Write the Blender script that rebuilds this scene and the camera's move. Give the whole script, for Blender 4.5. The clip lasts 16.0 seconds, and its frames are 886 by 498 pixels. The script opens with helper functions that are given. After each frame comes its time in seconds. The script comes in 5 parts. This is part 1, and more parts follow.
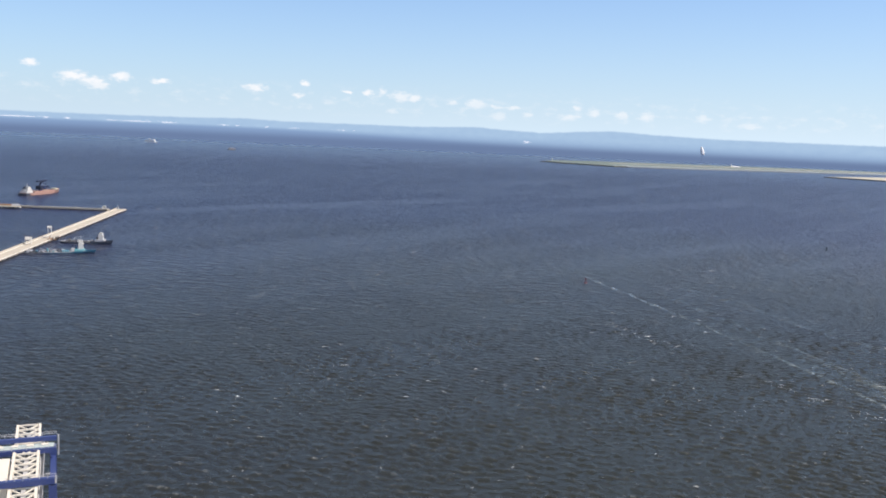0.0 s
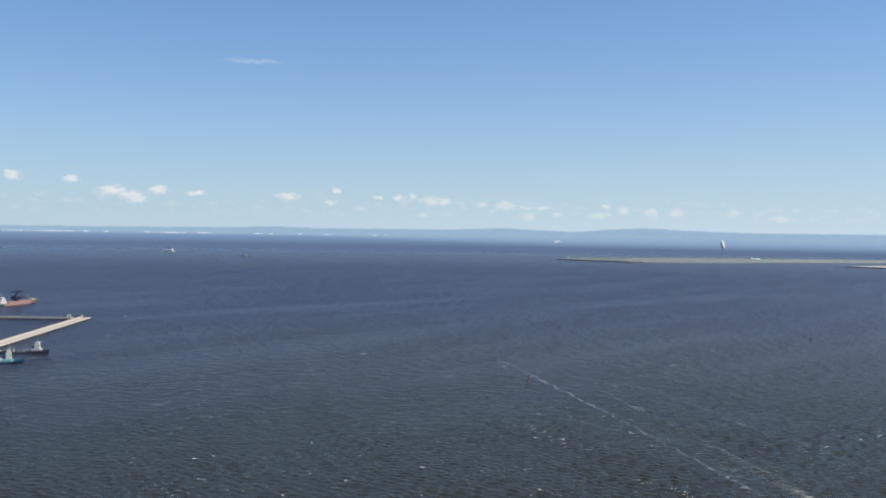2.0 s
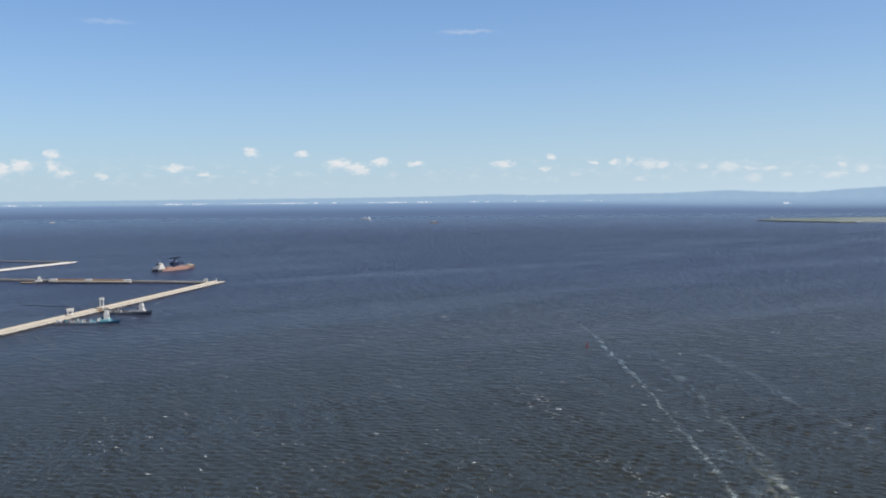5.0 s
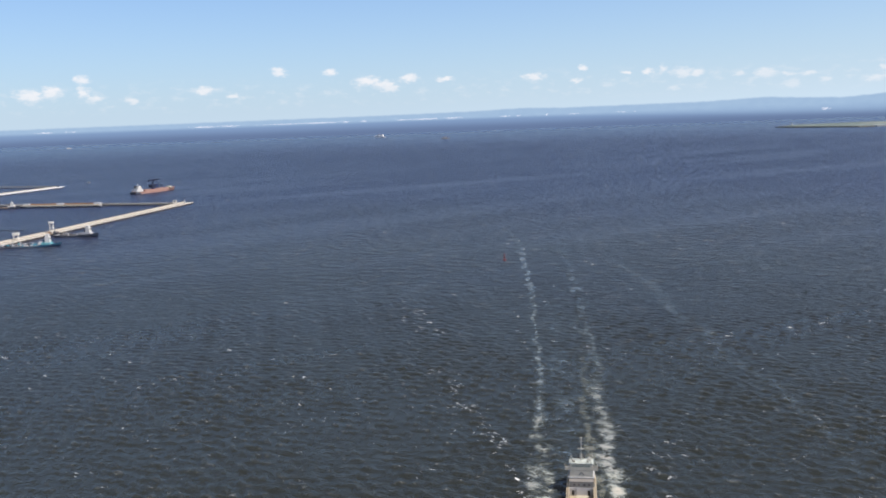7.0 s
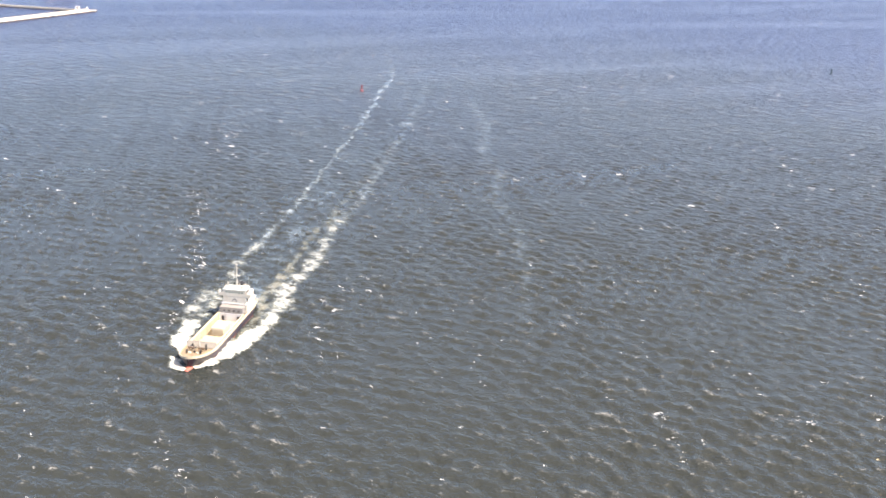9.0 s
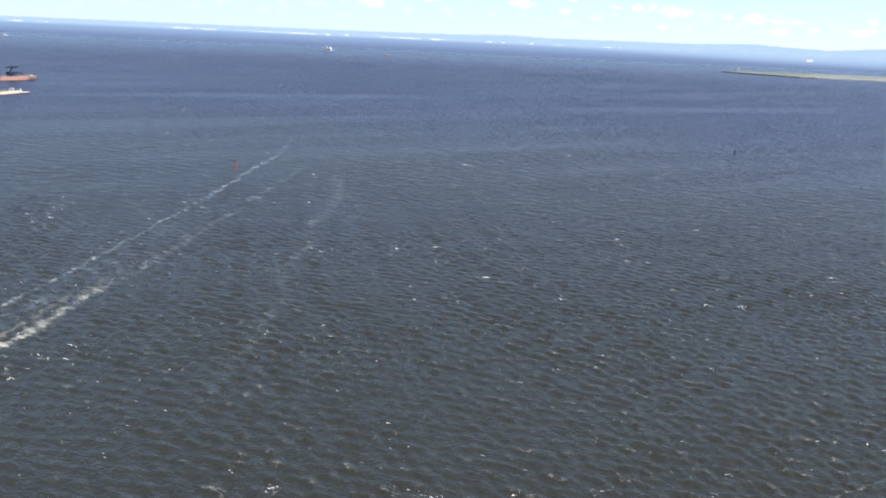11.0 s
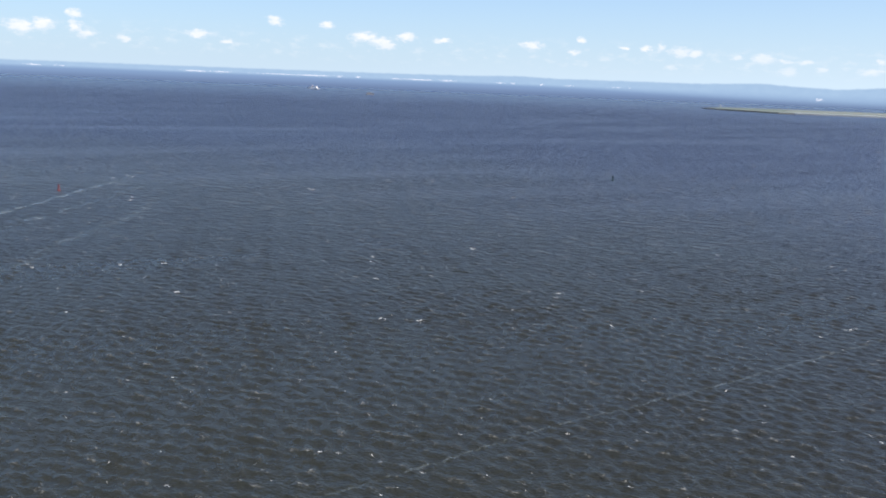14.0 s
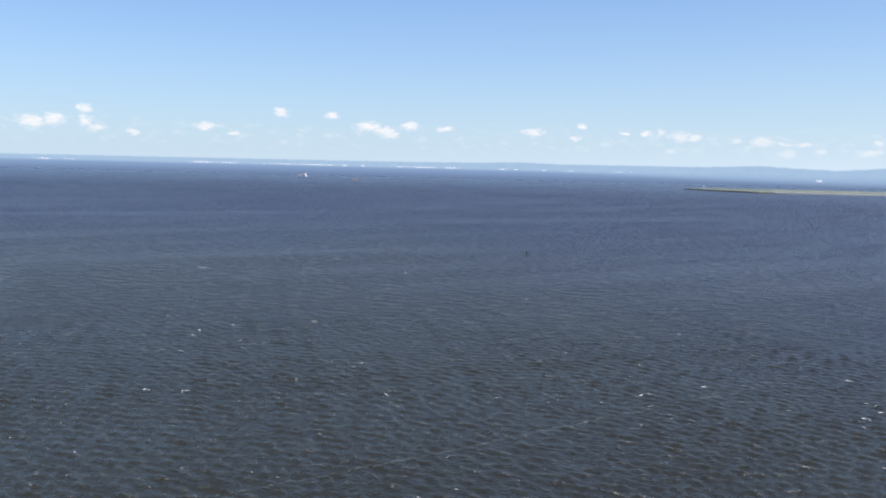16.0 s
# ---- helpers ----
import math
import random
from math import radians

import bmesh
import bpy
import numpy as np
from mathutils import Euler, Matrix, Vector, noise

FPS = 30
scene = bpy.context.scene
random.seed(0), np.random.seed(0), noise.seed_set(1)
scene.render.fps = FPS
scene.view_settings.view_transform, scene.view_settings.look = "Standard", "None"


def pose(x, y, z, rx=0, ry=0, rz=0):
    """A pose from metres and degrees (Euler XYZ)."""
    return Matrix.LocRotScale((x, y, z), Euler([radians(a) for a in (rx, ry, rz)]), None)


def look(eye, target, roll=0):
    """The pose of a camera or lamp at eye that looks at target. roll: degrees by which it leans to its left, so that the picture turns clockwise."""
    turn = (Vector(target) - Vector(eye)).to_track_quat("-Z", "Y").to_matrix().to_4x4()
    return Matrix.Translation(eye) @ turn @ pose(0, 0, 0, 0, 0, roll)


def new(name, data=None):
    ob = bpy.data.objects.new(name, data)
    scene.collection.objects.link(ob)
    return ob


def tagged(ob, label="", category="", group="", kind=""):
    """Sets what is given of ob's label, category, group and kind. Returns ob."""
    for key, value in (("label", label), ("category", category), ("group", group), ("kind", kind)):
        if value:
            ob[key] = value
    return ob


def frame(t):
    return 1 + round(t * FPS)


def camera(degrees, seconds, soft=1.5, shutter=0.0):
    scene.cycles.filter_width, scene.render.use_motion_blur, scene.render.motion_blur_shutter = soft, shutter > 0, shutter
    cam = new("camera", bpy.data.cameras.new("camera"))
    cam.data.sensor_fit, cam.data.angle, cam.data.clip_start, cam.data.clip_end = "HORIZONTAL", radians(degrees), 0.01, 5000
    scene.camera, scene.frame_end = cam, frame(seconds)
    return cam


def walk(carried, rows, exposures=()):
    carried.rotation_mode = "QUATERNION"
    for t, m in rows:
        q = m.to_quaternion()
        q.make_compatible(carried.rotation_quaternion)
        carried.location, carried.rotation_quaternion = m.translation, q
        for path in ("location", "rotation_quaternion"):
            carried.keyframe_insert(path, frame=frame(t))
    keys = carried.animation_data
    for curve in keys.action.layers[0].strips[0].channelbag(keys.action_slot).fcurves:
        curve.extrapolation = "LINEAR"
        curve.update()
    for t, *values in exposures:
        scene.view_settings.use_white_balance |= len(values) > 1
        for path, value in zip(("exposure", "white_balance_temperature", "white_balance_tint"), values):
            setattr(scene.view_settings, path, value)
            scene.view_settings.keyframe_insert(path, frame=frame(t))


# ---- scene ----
cam = camera(52.5, 16.0, soft=1.8)
walk(cam, [
    (0.0, pose(-307.29, -43.58, 107.92, 82.55, -2.61, -14.89)),
    (0.5, pose(-287.96, -40.76, 107.08, 84.48, -1.52, -14.57)),
    (1.0, pose(-268.64, -37.94, 106.22, 86.42, -0.75, -13.72)),
    (1.5, pose(-249.34, -35.15, 105.34, 87.81, -0.66, -12.90)),
    (2.0, pose(-230.06, -32.36, 104.45, 88.98, -0.90, -12.94)),
    (2.5, pose(-210.80, -29.59, 103.54, 88.94, -0.54, -13.03)),
    (3.0, pose(-191.55, -26.83, 102.61, 88.32, -0.21, -11.93)),
    (3.5, pose(-172.32, -24.09, 101.67, 88.39, -0.28, -8.57)),
    (4.0, pose(-153.11, -21.36, 100.72, 88.19, 0.13, -3.86)),
    (4.2, pose(-145.43, -20.27, 100.33, 87.95, 0.34, -2.34)),
    (4.7, pose(-126.24, -17.56, 99.35, 87.26, 0.55, 0.08)),
    (5.2, pose(-107.06, -14.86, 98.35, 86.45, 0.49, 0.85)),
    (5.7, pose(-87.91, -12.17, 97.34, 85.55, 0.69, 0.95)),
    (6.3, pose(-64.94, -8.97, 96.11, 84.37, 2.02, 1.51)),
    (6.5, pose(-57.29, -7.91, 95.69, 83.96, 2.81, 1.95)),
    (7.0, pose(-38.18, -5.26, 94.64, 81.51, 2.06, 2.62)),
    (7.5, pose(-19.08, -2.62, 93.57, 78.11, 0.35, 1.74)),
    (8.0, pose(0.00, 0.00, 92.48, 74.86, -1.24, 1.67)),
    (8.5, pose(19.06, 2.61, 91.38, 72.18, -2.29, 1.85)),
    (9.0, pose(38.11, 5.20, 90.26, 71.20, -2.29, 1.87)),
    (9.5, pose(57.14, 7.78, 89.13, 71.22, -2.53, 1.76)),
    (10.0, pose(76.15, 10.35, 87.98, 73.13, -3.05, 1.67)),
    (10.2, pose(83.75, 11.37, 87.51, 74.15, -2.97, 1.61)),
    (10.7, pose(102.74, 13.92, 86.34, 76.01, -2.73, 1.59)),
    (11.2, pose(121.72, 16.46, 85.15, 76.96, -2.48, 1.69)),
    (11.7, pose(140.67, 18.98, 83.95, 77.23, -2.31, 1.85)),
    (12.3, pose(163.40, 21.99, 82.48, 76.96, -2.37, 2.02)),
    (12.5, pose(170.97, 22.98, 81.99, 76.77, -2.48, 2.06)),
    (13.0, pose(189.88, 25.47, 80.74, 76.70, -2.50, 2.18)),
    (13.5, pose(208.77, 27.94, 79.48, 77.43, -2.32, 2.25)),
    (14.0, pose(227.65, 30.40, 78.20, 79.17, -2.29, 2.29)),
    (14.5, pose(246.52, 32.85, 76.90, 80.55, -2.29, 2.44)),
    (15.0, pose(265.36, 35.28, 75.59, 81.86, -1.84, 2.78)),
    (15.5, pose(284.19, 37.69, 74.27, 83.08, -1.47, 2.69)),
    (16.0, pose(303.00, 40.10, 72.92, 84.62, -1.43, 2.51)),
], exposures=(
    (0.0, 0.4, 6800, 17), (0.5, 0.4, 6800, 17), (1.5, 0.2, 6750, 15), (2.0, 0.1, 6700, 13), (4.2, 0.06, 6700, 13), (5.2, 0.13, 6700, 14),
    (6.3, 0.22, 6700, 16), (7.0, 0.28, 6700, 17), (7.5, 0.32, 6650, 17), (8.0, 0.35, 6600, 17), (8.5, 1.38, 7250, 22), (9.0, 1.88, 7500, 22),
    (9.5, 1.95, 7500, 22), (10.0, 1.34, 7200, 21), (10.2, 1.12, 7150, 19), (11.2, 0.78, 6850, 18), (12.5, 0.54, 6700, 17), (13.5, 0.55, 6700, 17), (14.0, 0.45, 6700, 17),
    (16.0, 0.37, 6750, 17)))

# ---- world, sun ----
SUN_AZ, SUN_EL = radians(112.0), radians(55.0)   # azimuth from +y towards +x
world = bpy.data.worlds.new("sky")
scene.world = world
world.use_nodes = True
WT = world.node_tree
WT.nodes.clear()


class Net:
    """Short hand for node trees."""

    def __init__(self, tree):
        self.tree = tree

    def node(self, kind):
        return self.tree.nodes.new(kind)

    def put(self, socket, value):
        if isinstance(value, bpy.types.NodeSocket):
            self.tree.links.new(value, socket)
        elif value is not None:
            socket.default_value = value

    def math(self, op, a, b=None, c=None, clamp=False):
        n = self.node("ShaderNodeMath")
        n.operation, n.use_clamp = op, clamp
        for s, v in zip(n.inputs, (a, b, c)):
            self.put(s, v)
        return n.outputs[0]

    def vec(self, op, a, b=None):
        n = self.node("ShaderNodeVectorMath")
        n.operation = op
        self.put(n.inputs[0], a)
        self.put(n.inputs[1], b)
        return n.outputs["Value" if op in ("LENGTH", "DOT_PRODUCT", "DISTANCE") else "Vector"]

    def join(self, x, y, z):
        n = self.node("ShaderNodeCombineXYZ")
        for s, v in zip(n.inputs, (x, y, z)):
            self.put(s, v)
        return n.outputs[0]

    def split(self, v):
        n = self.node("ShaderNodeSeparateXYZ")
        self.put(n.inputs[0], v)
        return n.outputs

    def step(self, v, lo, hi, a=0.0, b=1.0):
        n = self.node("ShaderNodeMapRange")
        n.interpolation_type = "SMOOTHSTEP"
        for s, x in zip(n.inputs, (v, lo, hi, a, b)):
            self.put(s, x)
        return n.outputs[0]

    def mix(self, f, a, b, blend="MIX"):
        n = self.node("ShaderNodeMix")
        n.data_type, n.blend_type = "RGBA", blend
        self.put(n.inputs[0], f)
        self.put(n.inputs[6], a)
        self.put(n.inputs[7], b)
        return n.outputs[2]

    def noise(self, vec, scale, detail=3.0, rough=0.55, distort=0.0):
        n = self.node("ShaderNodeTexNoise")
        for key, v in (("Vector", vec), ("Scale", scale), ("Detail", detail), ("Roughness", rough), ("Distortion", distort)):
            self.put(n.inputs[key], v)
        return n.outputs["Fac"]

    def ramp(self, f, stops):
        n = self.node("ShaderNodeValToRGB")
        e = n.color_ramp.elements
        while len(e) < len(stops):
            e.new(0.5)
        for el, (p, c) in zip(e, stops):
            el.position, el.color = p, (c, c, c, 1) if isinstance(c, float) else (*c, 1)
        self.put(n.inputs[0], f)
        return n.outputs[0]


# low cumulus over the far shore: azimuth, elevation, half width, half height in degrees
CLOUDS = ((-24.1, 2.8, .42, .22), (-24.1, 2.1, .36, .3), (-23.6, 1.7, .42, .22), (-25.8, 2.1, .54, .3), (-27, 1.95, .72, .3),
          (-21.4, 1.5, .36, .17), (-17.3, 2.0, .61, .22), (-15.6, 1.6, .34, .12), (-12.7, 3.0, .49, .25), (-9.6, 2.9, .43, .17),
          (-7.3, 2.3, .8, .24), (-6.4, 2.05, .6, .25), (-5.9, 1.9, .61, .29), (-4.6, 2.35, .6, .22), (-2.4, 2.25, .55, .16),
          (3.1, 2.17, .68, .2), (6.2, 2.6, .25, .15), (5.8, 1.85, .35, .15), (8.8, 2.15, .3, .1), (10.1, 2.18, .37, .15))
CLOUDS_FAR = ((11, 2.3, .24, .26), (12.1, 2.07, .66, .25), (13, 2.0, .43, .17), (11.6, 1.14, .35, .15), (15.4, 1.8, .35, .15),
              (16.9, 1.8, .62, .25), (18.2, 1.7, .3, .12), (19.2, 1.7, .4, .16), (20.2, 1.27, .31, .14), (18.4, 1.14, .5, .2),
              (23.2, 1.8, .31, .16), (24.2, 1.62, .35, .24), (22.7, 1.27, .62, .18), (26, 1.5, .35, .2), (27.4, 1.4, .43, .2),
              (30.8, 1.5, .35, .25), (33.5, 1.13, .74, .15))
# bright waterfront towns, and last a lone far ship: azimuth, half length, half height in degrees, and elevation where
# they lie off the shore line
TOWNS_AND_SHIP = ((-26.4, .35, .035), (-25, .3, .02), (-17.4, .65, .04), (-15.9, .45, .04), (-12.6, 1.2, .022), (-10.4, 1.2, .03), (-8.75, .18, .05),
         (-7.6, .14, .05), (-5.2, .35, .025), (-3.8, .95, .035), (-2.0, .45, .045), (1.3, .3, .03), (2.1, .12, .03), (3.9, .1, .04), (5.6, .3, .018), (8.4, .3, .022), (9.3, .06, .03), (20.2, .2, .05, -.43))
# thin streaks of ice cloud: azimuth, elevation, half width, half height in degrees, strength
ICE = ((0.9, 10.38, 2.5, 0.19, 0.2), (-20.9, 10.5, 2.2, 0.19, 0.13))


def build_sky():
    n = Net(WT)
    gen = n.node("ShaderNodeTexCoord").outputs["Generated"]
    x, y, z = n.split(n.vec("NORMALIZE", gen))
    az = n.math("MULTIPLY", n.math("ARCTAN2", x, y), 180 / math.pi)
    el = n.math("MULTIPLY", n.math("ARCSINE", z), 180 / math.pi)
    sky = n.node("ShaderNodeTexSky")
    sky.sky_type, sky.sun_disc, sky.sun_elevation, sky.sun_rotation = "NISHITA", False, SUN_EL, SUN_AZ
    sky.altitude, sky.air_density, sky.dust_density, sky.ozone_density = 50.0, 1.0, 0.9, 2.2
    colour = n.vec("MULTIPLY", sky.outputs[0], SKY_TINT)
    # the air's whitening towards the horizon
    haze = n.math("EXPONENT", n.math("MULTIPLY", n.math("MAXIMUM", el, 0.0), -0.17))
    haze = n.math("MULTIPLY", haze, n.step(az, -25.0, 45.0, 0.88, 1.18))
    colour = n.mix(n.math("MULTIPLY", haze, HAZE_MIX), colour, HAZE)
    # thinner whitening that reaches far up
    high = n.math("EXPONENT", n.math("MULTIPLY", n.math("MAXIMUM", el, 0.0), -0.022))
    colour = n.mix(n.math("MULTIPLY", high, 0.16), colour, HIGH_HAZE)
    # unseen milky veil added overhead, so that the water reflects less blue
    grey = n.vec("MULTIPLY", n.join(1.0, 1.0, 1.0), n.vec("DOT_PRODUCT", colour, (0.3, 0.5, 0.2)))
    colour = n.mix(n.step(el, 12.0, 36.0, 0.0, OVERHEAD), colour, grey)
    flat = n.join(az, n.math("MULTIPLY", el, 2.0), 0.0)
    puff = n.noise(flat, 2.6, 5.0, 0.6)
    puff2 = n.noise(flat, 0.9, 3.0, 0.5)
    at = n.join(az, el, 0.0)
    wob = n.node("ShaderNodeTexNoise")
    n.put(wob.inputs["Vector"], flat)
    n.put(wob.inputs["Scale"], 1.6)
    n.put(wob.inputs["Detail"], 4.0)
    at = n.vec("ADD", at, n.vec("MULTIPLY", n.vec("SUBTRACT", wob.outputs["Color"], (0.5, 0.5, 0.5)), (0.9, 0.42, 0.0)))
    for clouds, strength in ((CLOUDS, 0.74), (CLOUDS_FAR, 0.5)):
        near = None
        for a, e, w, h in clouds:
            d = n.vec("LENGTH", n.vec("MULTIPLY", n.vec("SUBTRACT", at, (a, e - 0.1 * h, 0)), (1 / (1.25 * w), 1 / (1.35 * h), 0)))
            near = d if near is None else n.math("MINIMUM", near, d)
        body = n.step(n.math("ADD", near, n.math("MULTIPLY", n.math("SUBTRACT", puff, 0.5), 1.5)), 1.15, 0.25)
        body = n.math("MULTIPLY", body, n.step(puff2, 0.15, 0.6, 0.55, 1.0))
        body = n.math("MULTIPLY", body, n.step(el, 0.6, 2.4, 0.45, 0.9))
        colour = n.mix(n.math("MULTIPLY", body, strength), colour, CLOUD)
    # thin streak of ice cloud, and a veil of faint cumulus low over the land
    veil = n.math("MULTIPLY", n.step(n.noise(flat, 1.1, 4.0, 0.6), 0.48, 0.75),
                  n.math("MULTIPLY", n.step(el, 0.5, 1.4), n.step(el, 3.0, 1.6)))
    colour = n.mix(n.math("MULTIPLY", veil, 0.2), colour, CLOUD)
    for a, e, wide, high, strength in ICE:
        ice = n.vec("LENGTH", n.vec("MULTIPLY", n.vec("SUBTRACT", at, (a, e, 0)), (1 / wide, 1 / high, 0)))
        colour = n.mix(n.math("MULTIPLY", n.step(ice, 1.0, 0.1), strength), colour, CLOUD)
    # hills of the far shore, with distance haze painted into their pale blue
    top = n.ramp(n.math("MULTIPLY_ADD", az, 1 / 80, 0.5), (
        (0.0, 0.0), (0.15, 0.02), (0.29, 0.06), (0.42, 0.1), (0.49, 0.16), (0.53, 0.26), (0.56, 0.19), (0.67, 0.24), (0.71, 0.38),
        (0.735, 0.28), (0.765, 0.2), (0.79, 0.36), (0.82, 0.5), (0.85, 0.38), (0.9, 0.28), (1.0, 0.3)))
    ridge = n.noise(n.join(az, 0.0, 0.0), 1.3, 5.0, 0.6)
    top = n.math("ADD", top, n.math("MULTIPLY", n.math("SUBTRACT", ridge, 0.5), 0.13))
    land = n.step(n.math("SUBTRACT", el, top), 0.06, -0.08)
    hazed_land = n.mix(n.noise(flat, 1.4, 4.0, 0.6), LAND_A, LAND_B)
    colour = n.mix(land, colour, hazed_land)
    # the sea beyond the sheet's reach, haze painted as paling under the far shore, whose foot is lost in it to the east
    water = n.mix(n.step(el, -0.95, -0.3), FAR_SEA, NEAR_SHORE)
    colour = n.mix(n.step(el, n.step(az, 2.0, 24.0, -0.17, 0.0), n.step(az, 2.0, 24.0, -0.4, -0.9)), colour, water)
    blocks = n.noise(n.join(n.math("MULTIPLY", az, 8.0), n.math("MULTIPLY", el, 20.0), 0.0), 1.0, 3.0, 0.7)
    near = None
    for a, w, h, *low in TOWNS_AND_SHIP:
        d = n.vec("LENGTH", n.vec("MULTIPLY", n.vec("SUBTRACT", n.join(az, el, 0.0), (a, low[0] if low else -0.215, 0)), (1 / w, 1 / h, 0)))
        near = d if near is None else n.math("MINIMUM", near, d)
    town = n.step(n.math("ADD", near, n.math("MULTIPLY", n.math("SUBTRACT", blocks, 0.5), 6.5)), 1.1, 0.3)
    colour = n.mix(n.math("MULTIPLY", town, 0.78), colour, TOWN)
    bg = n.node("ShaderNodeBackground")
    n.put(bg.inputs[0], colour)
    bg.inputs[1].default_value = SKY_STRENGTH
    out = n.node("ShaderNodeOutputWorld")
    WT.links.new(bg.outputs[0], out.inputs[0])


def k(r, g, b, scale=1.0):
    """An sRGB colour of 0 to 255 as linear RGBA."""
    lin = [((c / 255 + 0.055) / 1.055) ** 2.4 if c > 10 else c / 255 / 12.92 for c in (r, g, b)]
    return (lin[0] * scale, lin[1] * scale, lin[2] * scale, 1.0)


SKY_STRENGTH = 0.1
UP = 1 / SKY_STRENGTH
SKY_TINT = (0.6, 0.9, 1.22)
HAZE_MIX = 0.84
OVERHEAD = 0.85
HAZE = k(199, 221, 230, UP)
HIGH_HAZE = k(140, 184, 232, UP)
CLOUD = k(236, 236, 234, UP)
# land and far sea colours include the distance haze
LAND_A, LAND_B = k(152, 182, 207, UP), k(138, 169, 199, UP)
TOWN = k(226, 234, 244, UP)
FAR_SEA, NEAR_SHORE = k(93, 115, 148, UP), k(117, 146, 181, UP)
build_sky()

sun = new("sun", bpy.data.lights.new("sun", "SUN"))
sun.data.energy, sun.data.angle, sun.data.color = 4.0, radians(0.53), (1.0, 0.94, 0.84)
sun.matrix_world = look((0, 0, 0), (-math.sin(SUN_AZ) * math.cos(SUN_EL), -math.cos(SUN_AZ) * math.cos(SUN_EL), -math.sin(SUN_EL)))


# ---- materials ----
def material(name, colour, rough=0.6, metal=0.0, vary=0.12, grain=3.0, bump=0.0, stain=None, stain_amount=0.0):
    """Painted or raw surface with fine grain, broad blotches and optional stains."""
    m = bpy.data.materials.new(name)
    m.use_nodes = True
    n = Net(m.node_tree)
    b = m.node_tree.nodes["Principled BSDF"]
    at = n.node("ShaderNodeTexCoord").outputs["Object"]
    fine, broad = n.noise(at, grain, 4.0, 0.65), n.noise(at, grain * 0.12, 3.0, 0.6)
    dark = tuple(c * (1 - 1.6 * vary) for c in colour[:3]) + (1,)
    light = tuple(min(1, c * (1 + 1.2 * vary)) for c in colour[:3]) + (1,)
    c = n.mix(n.math("MULTIPLY_ADD", fine, 0.5, n.math("MULTIPLY", broad, 0.5)), dark, light)
    if stain:
        streak = n.noise(n.vec("MULTIPLY", at, (1.0, 1.0, 0.25)), grain * 0.6, 5.0, 0.7)
        c = n.mix(n.math("MULTIPLY", n.step(streak, 0.52, 0.68), stain_amount), c, stain)
    n.put(b.inputs["Base Color"], c)
    n.put(b.inputs["Roughness"], n.math("MULTIPLY_ADD", fine, 0.25, rough - 0.12))
    b.inputs["Metallic"].default_value = metal
    if bump:
        bu = n.node("ShaderNodeBump")
        bu.inputs["Strength"].default_value, bu.inputs["Distance"].default_value = 0.6, bump
        n.put(bu.inputs["Height"], fine)
        n.put(b.inputs["Normal"], bu.outputs[0])
    return m


